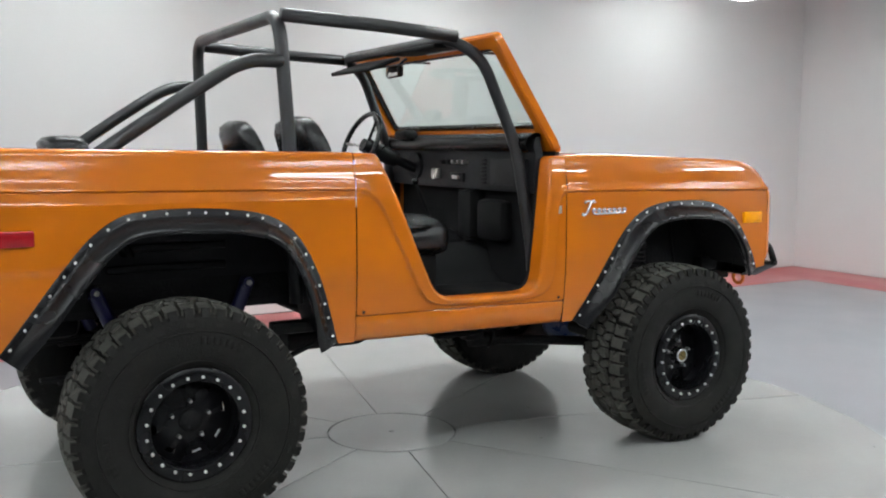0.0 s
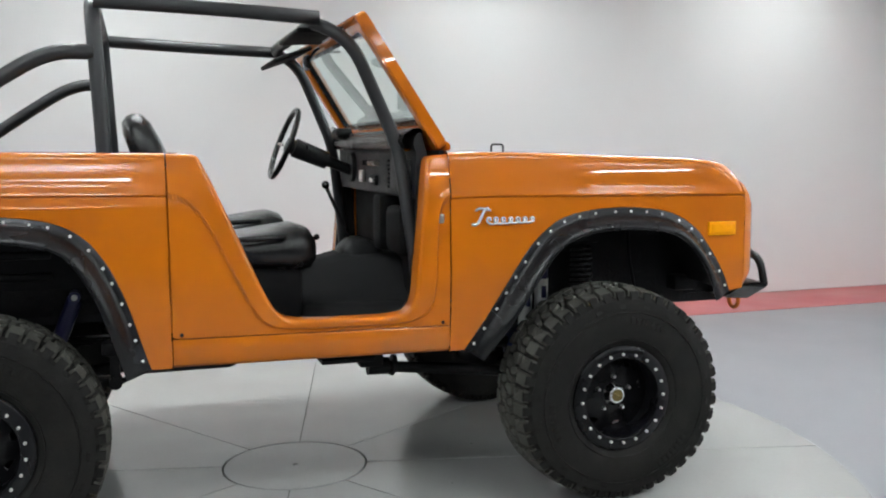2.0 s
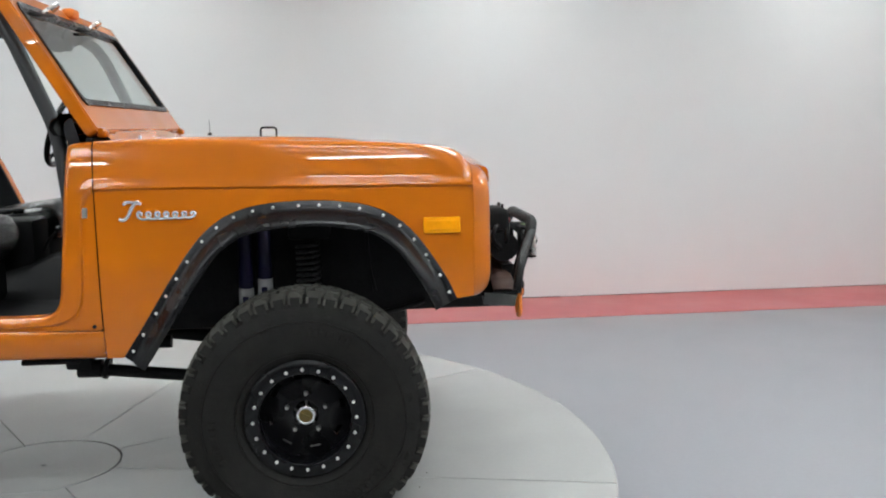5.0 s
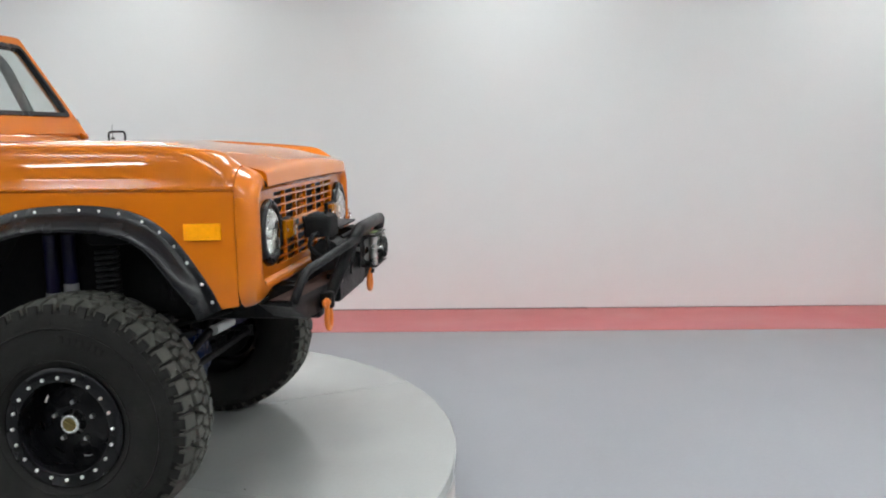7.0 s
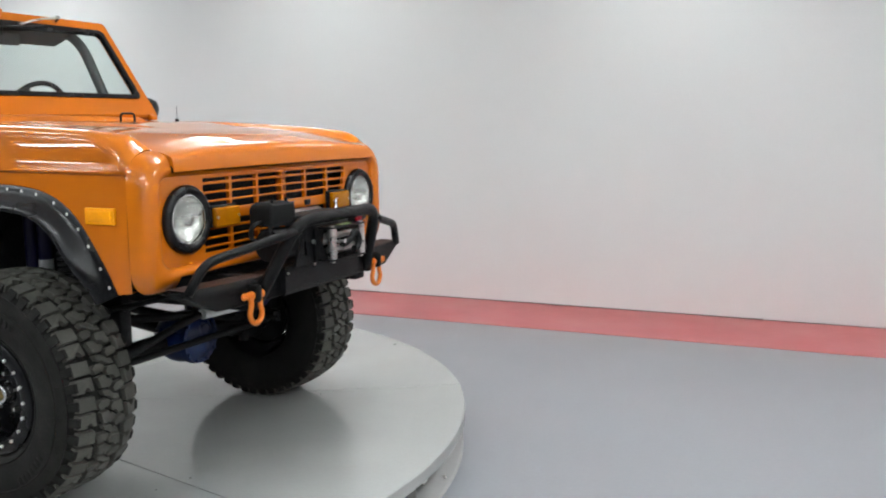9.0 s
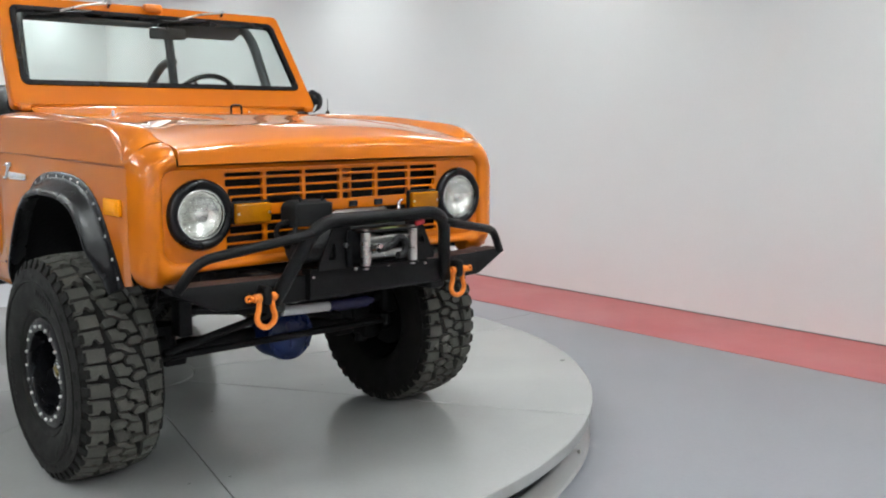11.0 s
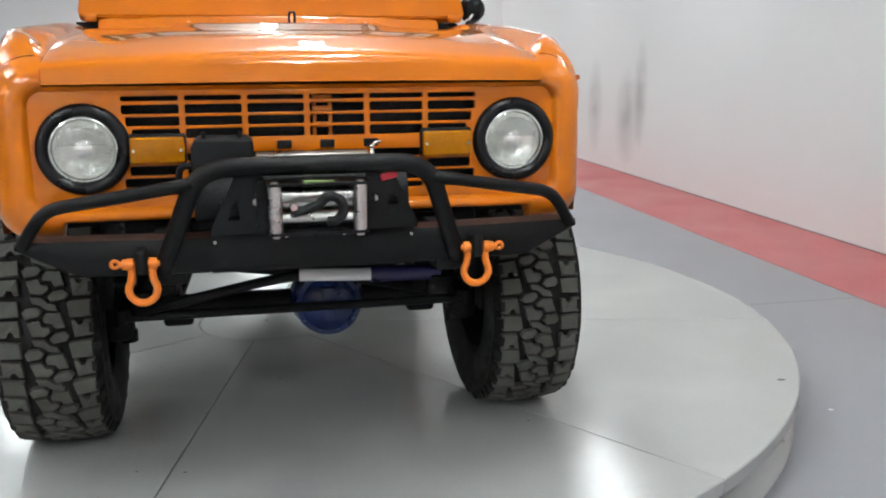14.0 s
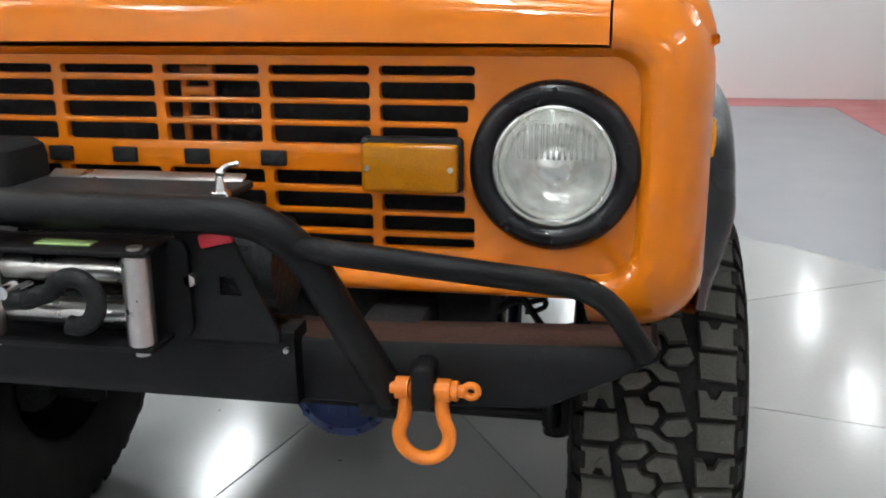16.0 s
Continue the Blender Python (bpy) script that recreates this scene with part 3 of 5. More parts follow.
for sgn in (-1, 1):
    side_panel("front_fender", spaced(0.4935, 1.770, 0.009), f_bot, f_top if sgn > 0 else f_top_near, sgn, lambda x: 0.030 + 0.080 * smoothstep(1.58, 1.77, x), 0.664, car, label="orange front fender with a pressed belt line", seam=lambda x: hood_z(x, 0.6625) - 0.001)
    side_panel("rear_quarter_panel", spaced(-1.935, -0.5185, 0.009), r_bot, r_top, sgn, lambda x: 0.03, 0.70, car, label="orange rear quarter panel with a pressed belt line")
    door_shell(sgn, car)
    rocker(sgn, car)
    flare(sgn, F_ARCH, car, 21)
    flare(sgn, R_ARCH, car, 24)
    liner(sgn, F_ARCH, car, 0.43, "inner_fender")
    liner(sgn, R_ARCH, car, 0.405, "wheel_housing")

# dark backing behind the panel seams
for sgn in (-1, 1):
    for sx in (-0.5150, 0.4895):
        bm = bmesh.new()
        box(bm, (sx, sgn * 0.70, 0.98), (0.05, 0.05, 0.70), 0.004)
        part("pillar", bm, ORANGE_IN, car)


bm = bmesh.new()
hx = list(spaced(0.565, 1.70, 0.016)) + list(spaced(1.71, 1.84, 0.006)) + [1.843, 1.846, 1.848, 1.8495, 1.851, 1.852]
hy = list(spaced(-0.6625, 0.6625, 0.01656))
rows = [[(x - 0.004 * (abs(y) / 0.6625) ** 4 * smoothstep(1.7, 1.85, x), y, hood_z(x, y)) for y in hy] for x in hx]
rows.append([(p[0] - 0.03, p[1], p[2] - 0.004) for p in rows[-1]])
vs = grid(bm, rows)
for e in (0, -1):
    grid(bm, [[r[e] for r in rows[:-1]], [(r[e][0], r[e][1], r[e][2] - 0.03) for r in rows[:-1]]])
bmesh.ops.remove_doubles(bm, verts=bm.verts, dist=1e-5)
bmesh.ops.recalc_face_normals(bm, faces=bm.faces)
part("hood", bm, ORANGE, car, "orange hood with a raised centre", angle=50)
# cowl between hood and windscreen
bm = bmesh.new()
grid(bm, [[(x, y, hood_z(max(x, 0.5), y) + dz) for y in spaced(-0.665, 0.665, 0.03)] for x, dz in ((0.36, 0.03), (0.44, 0.046), (0.502, 0.042), (0.520, 0.030), (0.535, 0.010), (0.557, -0.001), (0.559, -0.03))])
cowl = part("cowl", bm, ORANGE, car)
bm = bmesh.new()
for k in range(9):
    box(bm, (0.548, -0.53 + 0.02 * k, hood_z(0.548, 0.5) + 0.001), (0.010, 0.013, 0.003))
part("cowl_vent", bm, UNDER, cowl)
# unseen black sheet added under the hood to keep the engine bay dark
bm = bmesh.new()
box(bm, (1.15, 0, 1.22), (1.15, 1.30, 0.02))
part("inner_hood_panel", bm, UNDER, car)


def rring(x, hw, zb, zt, r, n=10):
    """A ring of the nose, as a rounded rectangle seen from the front; its top dips under the hood."""
    cap = min(zt, 1.1885)
    out = []
    rt = min(0.112, hw - 0.667)
    loop = []
    for sy, top, rr, a0 in ((1, True, rt, 0), (-1, True, rt, 90), (-1, False, r, 180), (1, False, r, 270)):
        for k in range(n + 1):
            a = radians(a0 + 90 * k / n)
            loop.append((sy * (hw - rr) + rr * math.cos(a), (zt - rr if top else zb + rr) + rr * math.sin(a)))
    for k, (a, b) in enumerate(loop):
        out.append((x, a, b))
        if k == 3 * n + 2:
            out += [(x, y, zb if abs(y) > 0.64 else max(zb, 0.836)) for y in (-0.646, -0.636, -0.3, 0.3, 0.636, 0.646)]
        if k == n:
            out += [(x, y, zt if abs(y) > 0.6655 else cap) for y in (0.6660, 0.6645, 0.3, -0.3, -0.6645, -0.6660)]
    # the first corner is the upper one at +y, the second the upper one at -y
    return out


bm = bmesh.new()
rings = [rring(1.752, 0.784, 0.800, 1.246, 0.085), rring(1.7712, 0.806, 0.787, 1.262, 0.085), rring(1.7716, 0.808, 0.785, 1.2640, 0.085), rring(1.780, 0.806, 0.786, 1.2605, 0.085), rring(1.797, 0.799, 0.790, 1.254, 0.085), rring(1.812, 0.790, 0.798, 1.2465, 0.085),
         rring(1.825, 0.779, 0.810, 1.236, 0.08), rring(1.834, 0.763, 0.824, 1.221, 0.075), rring(1.838, 0.744, 0.841, 1.204, 0.07), rring(1.835, 0.727, 0.853, 1.191, 0.062), rring(1.826, 0.714, 0.862, 1.181, 0.056),
         rring(1.812, 0.707, 0.869, 1.174, 0.050)]
grid(bm, rings, close_v=True)
bmesh.ops.recalc_face_normals(bm, faces=bm.faces)
part("nose_panel", bm, ORANGE, car, "orange front surround with rounded corners", angle=60)

# grille plate with real slots
HL_Y, HL_C, HL_Z = 0.585, 0.008, 1.025
BARS = [-0.487, -0.325, -0.1615, 0.0045, 0.170, 0.335, 0.487]
ROWS_Z = [(1.148, 1.161), (1.114, 1.138), (1.082, 1.106), (1.048, 1.074), (0.986, 1.008), (0.951, 0.976), (0.920, 0.944), (0.897, 0.912)]
loops = [[(1.814, a, b) for a, b in rrect(0, 1.0215, 1.444, 0.335, 0.06, 10)]]
for z0, z1 in ROWS_Z:
    zc = (z0 + z1) / 2
    for c in range(6):
        y0, y1 = BARS[c] + 0.0075, BARS[c + 1] - 0.0075
        d = 0.131 ** 2 - (zc - HL_Z) ** 2
        if d > 0:
            lim = HL_Y - math.sqrt(d) - 0.004
            y0, y1 = max(y0, -lim), min(y1, lim)
        if y1 - y0 > 0.02:
            loops.append([(1.814, a, b) for a, b in rrect((y0 + y1) / 2, zc, y1 - y0, z1 - z0, min(0.0055, (z1 - z0) * 0.45), 3)])
for sgn in (-1, 1):
    loops.append([(1.814, sgn * HL_Y + HL_C + 0.098 * math.cos(2 * math.pi * k / 40), HL_Z + 0.098 * math.sin(2 * math.pi * k / 40)) for k in range(40)])
bm = bmesh.new()
fill_plate(bm, loops, (1, 0, 0), (-0.014, 0, 0))
bmesh.ops.bevel(bm, geom=[e for e in bm.edges if len(e.link_faces) == 2 and e.calc_face_angle(0) > 1.0 and e.verts[0].co.x > 1.813 and e.verts[1].co.x > 1.813], offset=0.0028, segments=2, affect="EDGES", profile=0.6)
grille = part("grille", bm, ORANGE, car, "orange slotted steel grille", angle=30)
bm = bmesh.new()
box(bm, (1.72, 0, 1.02), (0.02, 1.3, 0.42))
part("radiator", bm, UNDER, car, "black radiator behind the grille")
# hood latch bracket behind the slots
bm = bmesh.new()
for dy in (-0.022, 0.022):
    box(bm, (1.775, 0.05 + dy, 1.09), (0.012, 0.010, 0.17), 0.002)
for dz in (1.15, 1.12, 1.075, 1.03):
    box(bm, (1.775, 0.05, dz), (0.014, 0.05, 0.014), 0.002)
part("hood_latch_bracket", bm, ORANGE_IN, car, "orange hood latch bracket")
# raised lettering drawn as plain bars
for ly in (-0.166, -0.059, 0.058, 0.179):
    bm = bmesh.new()
    box(bm, (1.816, ly, 1.026), (0.006, 0.040, 0.023), 0.002)
    part("letter_bar", bm, UNDER, grille, "black raised bar")


def headlight(sign):
    h = new("headlight")
    h.parent = car
    h.location = (1.814, sign * HL_Y + HL_C, HL_Z)
    h["label"] = "round headlight in a black ring"
    seg = 56

    def ring(name, prof, material, label=""):
        bm = bmesh.new()
        grid(bm, [[(x, r * math.cos(2 * math.pi * k / seg), r * math.sin(2 * math.pi * k / seg)) for r, x in prof] for k in range(seg)], close_u=True)
        bmesh.ops.remove_doubles(bm, verts=bm.verts, dist=1e-5)
        bmesh.ops.recalc_face_normals(bm, faces=bm.faces)
        return part(name, bm, material, h, label, angle=50)

    ring("bezel", [(0.120, 0.0), (0.119, 0.012), (0.113, 0.020), (0.106, 0.023), (0.095, 0.022), (0.0885, 0.017), (0.0865, 0.010), (0.086, 0.0)], RIM_BLACK, "glossy black bezel")
    ring("retainer", [(0.0865, 0.010), (0.0855, 0.016), (0.083, 0.017), (0.082, 0.012)], CHROME, "thin chrome ring")
    ring("reflector", [(0.084, 0.010)] + [(0.084 * math.cos(a), 0.004 - 0.045 * math.sin(a)) for a in np.linspace(0.05, 1.57, 12)], REFLECTOR, "silver reflector")
    ring("lens", [(0.084, 0.012)] + [(0.0835 * math.cos(a), 0.014 + 0.020 * math.sin(a)) for a in np.linspace(0.0, 1.5707, 12)] + [(0.077 * math.cos(a), 0.009 + 0.017 * math.sin(a)) for a in np.linspace(1.5707, 0.0, 8)], LENS_GLASS, "clear ribbed glass lens").visible_shadow = False
    bm = bmesh.new()
    for k in range(15):
        y = -0.056 + 0.008 * k
        zl = math.sqrt(0.074 ** 2 - y * y)
        tube(bm, [(0.015 + 0.006 * (1 - (y / 0.08) ** 2), y, 0.012), (0.013 + 0.006 * (1 - (y / 0.08) ** 2), y, zl * 0.85)], 0.0022, 6)
    part("lens_ribs", bm, LENS_GLASS, h).visible_shadow = False
    bm = bmesh.new()
    grid(bm, [[(x, r * math.cos(2 * math.pi * k / 28), r * math.sin(2 * math.pi * k / 28)) for r, x in ((0.026, -0.012), (0.0255, 0.012), (0.022, 0.014), (0.001, 0.017))] for k in range(28)], close_u=True)
    part("bulb_shield", bm, REFLECTOR, h, "frosted bulb shield")
    bm = bmesh.new()
    cyl(bm, (0.019, 0, 0), (0.026, 0, 0), 0.0042, seg=8)
    first = None
    for k in range(5):
        a = radians(90 + 72 * k)
        m = pose(0, 0.107 * math.cos(a), 0.107 * math.sin(a))
        if first is None:
            first = part("screw", bm, UNDER, h)
            first.matrix_basis = m
        else:
            share("screw", first, h, m)


headlight(-1)
headlight(1)
for sgn in (-1, 1):
    bm = bmesh.new()
    box(bm, (1.824, sgn * 0.391, 1.0235), (0.02, 0.147, 0.079), 0.006)
    sig = part("turn_signal", bm, UNDER, car, "amber turn signal in a black housing")
    bm = bmesh.new()
    box(bm, (1.842, sgn * 0.391, 1.021), (0.022, 0.139, 0.070), 0.007, seg=3)
    part("lens", bm, AMBER_DARK, sig, "dull amber plastic lens")
    bm = bmesh.new()
    cyl(bm, (1.843, 0, 0), (1.855, 0, 0), 0.004, seg=10)
    first = part("screw", bm, STEEL, sig)
    first.matrix_basis = pose(0, sgn * 0.331, 1.021)
    share("screw", first, sig, pose(0, sgn * 0.451, 1.021))
    bm = bmesh.new()
    ym = side_y(1.66, 1.054) + 0.003
    box(bm, (1.660, sgn * ym, 1.054), (0.128, 0.014, 0.056), 0.004)
    mk = part("side_marker", bm, AMBER, car, "amber side marker lamp")
    bm = bmesh.new()
    box(bm, (1.660, sgn * (ym + 0.007), 1.054), (0.10, 0.006, 0.036), 0.003)
    part("lens", bm, AMBER, mk)
    bm = bmesh.new()
    ym = side_y(-1.729, 1.096) + 0.004
    box(bm, (-1.729, sgn * ym, 1.096), (0.12, 0.018, 0.054), 0.004)
    part("rear_side_marker", bm, RED_LENS, car, "red rear side marker lamp")

# ---------------------------------------------------------------- wheels
TYRE_R, HUB_Z = 0.436, 0.407


def tyre_surface(v):
    """Radius and width offset of the tread's base at v: -1..1 across, beyond it down the sidewall."""
    a = abs(v)
    y = 0.128 * min(a, 1.0)
    r = TYRE_R - 0.018 - 0.011 * min(a, 1.0) ** 3
    if a > 1.0:
        e = a - 1.0
        y = 0.128 + 0.024 * math.sin(min(1.0, e / 0.6) * math.pi / 2)
        r -= 0.014 * e / 0.3 + 0.03 * e * e
    return r, math.copysign(y, v)


# tread blocks of one pitch, as (across, along): -1..1 over the width, one pitch long
LUGS = [
    [(-0.45, -0.02), (-0.35, -0.12), (-0.11, -0.13), (-0.02, -0.03), (-0.10, 0.09), (-0.38, 0.14)],
    [(0.00, 0.13), (0.08, 0.01), (0.38, 0.02), (0.47, 0.37), (0.27, 0.39), (0.19, 0.27), (0.02, 0.24)],
    [(-0.35, 0.23), (-0.10, 0.20), (-0.02, 0.34), (0.12, 0.36), (0.15, 0.46), (0.02, 0.57), (-0.25, 0.55)],
    [(0.12, 0.63), (0.24, 0.51), (0.46, 0.48), (0.56, 0.58), (0.48, 0.70), (0.18, 0.75)],
    [(-0.27, 0.62), (-0.02, 0.64), (0.12, 0.79), (0.28, 0.83), (0.32, 0.97), (0.10, 0.94), (-0.07, 0.81), (-0.21, 0.77)],
    [(-1.03, 0.66), (-0.53, 0.70), (-0.50, 1.07), (-1.03, 1.07)],
    [(-1.07, 0.15), (-0.54, 0.17), (-0.50, 0.54), (-0.61, 0.54), (-0.67, 0.42), (-0.76, 0.42), (-0.82, 0.55), (-1.07, 0.55)],
    [(0.52, 0.80), (0.60, 0.74), (1.03, 0.72), (1.03, 1.14), (0.58, 1.14)],
    [(0.60, 0.21), (0.68, 0.21), (0.74, 0.33), (0.83, 0.33), (0.88, 0.20), (1.07, 0.20), (1.07, 0.60), (0.66, 0.62)],
]


def lug(bm, poly, p, npitch):
    pts = []
    for v, u in poly:
        a = -2 * math.pi * (p + u) / npitch
        r, y = tyre_surface(v)
        pts.append((a, r, y))
    ca = sum(q[0] for q in pts) / len(pts)
    cy = sum(q[2] for q in pts) / len(pts)
    low, mid, high = [], [], []
    for a, r, y in pts:
        h = 0.020
        low.append((r - 0.003, ca + (a - ca) * 1.05, cy + (y - cy) * 1.04))
        mid.append((r + h - 0.002, ca + (a - ca) * 1.0, cy + (y - cy) * 1.0))
        high.append((r + h, ca + (a - ca) * 0.94, cy + (y - cy) * 0.955))

    def P(q):
        return (q[0] * math.cos(q[1]), q[2], q[0] * math.sin(q[1]))
    vl, vm, vh = ([bm.verts.new(P(q)) for q in lst] for lst in (low, mid, high))
    n = len(pts)
    for i in range(n):
        j = (i + 1) % n
        bm.faces.new((vl[i], vl[j], vm[j], vm[i]))
        bm.faces.new((vm[i], vm[j], vh[j], vh[i]))
    bm.faces.new(vh)


def flatten(bm):
    """The contact patch on the turntable."""
    for v in bm.verts:
        r = math.hypot(v.co.x, v.co.z)
        k = 1 - 0.056 * smoothstep(0.45, 1.0, -v.co.z / r) * smoothstep(0.24, 0.40, r)
        v.co.x, v.co.z = v.co.x * k, v.co.z * k
        if v.co.z < -HUB_Z:
            v.co.z = -HUB_Z


def build_wheel(front):
    """A wheel about its own axis; its outer side faces -y, its centre plane at y = 0."""
    w = new("wheel")
    w.parent = car
    bm = bmesh.new()
    prof = [(0.205, -0.118), (0.222, -0.135), (0.250, -0.148), (0.290, -0.157), (0.330, -0.159), (0.365, -0.157), (0.393, -0.152)]
    prof += [(tyre_surface(v)[0], tyre_surface(v)[1]) for v in (-1.3, -1.15, -1.0, -0.8, -0.5, 0, 0.5, 0.8, 1.0, 1.15, 1.3)]
    prof += [(r, -y) for r, y in reversed(prof[:7])]
    revolve_y(bm, prof, 96)
    for rr, yy in ((0.236, -0.1415), (0.345, -0.1583)):
        grid(bm, [[((rr + dr) * math.cos(2 * math.pi * k / 72), yy - dy, (rr + dr) * math.sin(2 * math.pi * k / 72)) for dr, dy in ((-0.004, -0.002), (0, 0.004), (0.004, -0.002))] for k in range(72)], close_u=True)
    for p in range(22):
        npitch = 22
        # sidewall biters
        for side in (-1, 1):
            for u, tall in ((0.35, 0.05), (0.87, 0.030)):
                a = -2 * math.pi * (p + u + (0.06 if side > 0 else 0)) / npitch
                rr = [0.425, 0.411 - tall]
                vsb = []
                for r in rr:
                    for da in (-0.038, 0.038):
                        yb = 0.130 + 0.022 * min(1.0, (0.425 - r) / 0.05)
                        vsb.append([(r * math.cos(a + da), side * (yb + hgt), r * math.sin(a + da)) for hgt in (-0.006, 0.008 if tall > 0.04 else 0.005)])
                q = [[bm.verts.new(c) for c in pr] for pr in vsb]
                o = (0, 1, 3, 2)
                bm.faces.new([q[k][1] for k in o])
                for k in range(4):
                    bm.faces.new((q[o[k]][0], q[o[(k + 1) % 4]][0], q[o[(k + 1) % 4]][1], q[o[k]][1]))
    flatten(bm)
    bmesh.ops.recalc_face_normals(bm, faces=bm.faces)
    part("tyre", bm, RUBBER, w, "black mud-terrain tyre", angle=50)
    bm = bmesh.new()
    npitch = 22
    for p in range(npitch):
        for poly in LUGS:
            lug(bm, poly, p, npitch)
    flatten(bm)
    bmesh.ops.recalc_face_normals(bm, faces=bm.faces)
    part("tread", bm, TREAD, w, "dusty grey-brown tread blocks", smooth=False)
    # faint raised marks on the sidewall
    bm = bmesh.new()
    box(bm, (0.312, -0.1585, 0), (0.026, 0.005, 0.017), 0.0015)
    first = None
    for base in (0.6, 2.7, 4.8):
        for k in range(7):
            m = pose(0, 0, 0, 0, math.degrees(base + 0.075 * k), 0)
            if first is None:
                first = part("sidewall_mark", bm, RUBBER, w)
                first.matrix_basis = m
            else:
                share("sidewall_mark", first, w, m)
    # rim
    bm = bmesh.new()
    prof = [(0.203, -0.108), (0.209, -0.124), (0.208, -0.132), (0.200, -0.137), (0.166, -0.139), (0.160, -0.136), (0.157, -0.127), (0.157, -0.09), (0.166, -0.02), (0.168, 0.03), (0.19, 0.10), (0.206, 0.128)]
    revolve_y(bm, prof, 72)
    bmesh.ops.recalc_face_normals(bm, faces=bm.faces)
    part("rim", bm, RIM_BLACK, w, "deep gloss black beadlock rim", angle=40)
    # centre disc with slots
    loops = [[(0.166 * math.cos(2 * math.pi * k / 64), 0.0, 0.166 * math.sin(2 * math.pi * k / 64)) for k in range(64)]]
    for s in range(8):
        a0 = 2 * math.pi * s / 8 + 0.2
        lp = []
        for k in range(7):
            lp.append((0.138, a0 - 0.15 + 0.05 * k))
        for k in range(7):
            lp.append((0.120, a0 + 0.11 - 0.0367 * k))
        loops.append([(r * math.cos(a), 0.0, r * math.sin(a)) for r, a in lp])
    loops.append([(0.042 * math.cos(2 * math.pi * k / 32), 0.0, 0.042 * math.sin(2 * math.pi * k / 32)) for k in range(32)])
    bm = bmesh.new()
    fill_plate(bm, loops, (0, -1, 0), (0, 0.012, 0))
    for v in bm.verts:
        r = math.hypot(v.co.x, v.co.z)
        v.co.y += -0.025 - 0.03 * (1 - smoothstep(0.09, 0.155, r))
    part("wheel_disc", bm, RIM_BLACK, w, angle=30)
    bm = bmesh.new()
    cyl(bm, (0, -0.146, 0), (0, -0.135, 0), 0.0064, seg=6)
    bmesh.ops.bevel(bm, geom=bm.edges[:], offset=0.0012, segments=1, affect="EDGES")
    first = None
    for k in range(20):
        a = 2 * math.pi * (k + (0.05 if front else 0.5)) / 20
        m = pose(0.1765 * math.cos(a), 0, 0.1765 * math.sin(a))
        if first is None:
            first = part("bead_bolt", bm, BOLT, w, "bright beadlock bolt")
            first.matrix_basis = m
        else:
            share("bead_bolt", first, w, m)
    bm = bmesh.new()
    cyl(bm, (0, -0.068, 0), (0, -0.05, 0), 0.0065, 0.009, seg=8)
    first = None
    for k in range(5):
        a = 2 * math.pi * k / 5 + 0.3
        m = pose(0.07 * math.cos(a), 0, 0.07 * math.sin(a))
        if first is None:
            first = part("lug_nut", bm, STEEL, w)
            first.matrix_basis = m
        else:
            share("lug_nut", first, w, m)
    if front:
        bm = bmesh.new()
        prof = [(0.046, -0.03), (0.045, -0.07), (0.036, -0.078), (0.035, -0.088), (0.033, -0.092), (0.024, -0.094), (0.023, -0.091)]
        revolve_y(bm, prof, 32)
        part("locking_hub", bm, CHROME, w, "chrome locking hub with a brass dial")
        bm = bmesh.new()
        cyl(bm, (0, -0.0925, 0), (0, -0.085, 0), 0.0235, seg=24)
        box(bm, (0, -0.094, 0), (0.04, 0.008, 0.009), 0.002, Matrix.Rotation(radians(30), 3, "Y"))
        part("hub_dial", bm, BRASS, w)
    else:
        bm = bmesh.new()
        prof = [(0.043, -0.03), (0.043, -0.062), (0.040, -0.068), (0.001, -0.07)]
        revolve_y(bm, prof, 32)
        part("hub_cap", bm, DARK, w, "plain dark hub cap")
    bm = bmesh.new()
    cyl(bm, (0, 0.02, 0), (0, 0.05, 0), 0.145, seg=40)
    cyl(bm, (0, 0.05, 0), (0, 0.10, 0), 0.075, seg=24)
    part("brake_disc", bm, UNDER, w)
    return w


WHEEL_Y, REAR_Y, WB = 0.760, 0.685, 1.1685


wf = build_wheel(True)
wf.matrix_basis = pose(WB, -WHEEL_Y, HUB_Z)
copy_thing(wf, pose(WB, 0.770, HUB_Z, 0, 0, 180))
wr = build_wheel(False)
wr.matrix_basis = pose(-WB, -REAR_Y, HUB_Z)
copy_thing(wr, pose(-WB, REAR_Y, HUB_Z, 0, 0, 180))

# ---------------------------------------------------------------- roll cage
cage = new("roll_cage")
cage.parent = car
cage["label"] = "dark grey tubular roll cage"


def cage_tube(name, pts, r=0.0265, radius=0.09):
    bm = bmesh.new()
    tube(bm, pts, r, 18, radius)
    return part(name, bm, CAGE, cage, angle=60)


cage_tube("main_hoop", [(-0.70, -0.61, 0.78), (-0.716, -0.60, 1.40), (-0.738, -0.565, 1.909), (-0.738, 0.565, 1.905), (-0.716, 0.60, 1.40), (-0.70, 0.61, 0.78)], 0.027, 0.11)
cage_tube("front_hoop", [(0.40, -0.69, 0.76), (0.392, -0.675, 0.96), (0.338, -0.63, 1.40), (0.175, -0.60, 1.785), (0.045, -0.555, 1.862), (0.045, 0.555, 1.862), (0.175, 0.60, 1.785), (0.338, 0.63, 1.40), (0.392, 0.675, 0.96), (0.40, 0.69, 0.76)], 0.0255, 0.09)
cage_tube("top_bar", [(-0.73, -0.57, 1.907), (-0.3, -0.575, 1.893), (0.055, -0.575, 1.872)], 0.027)
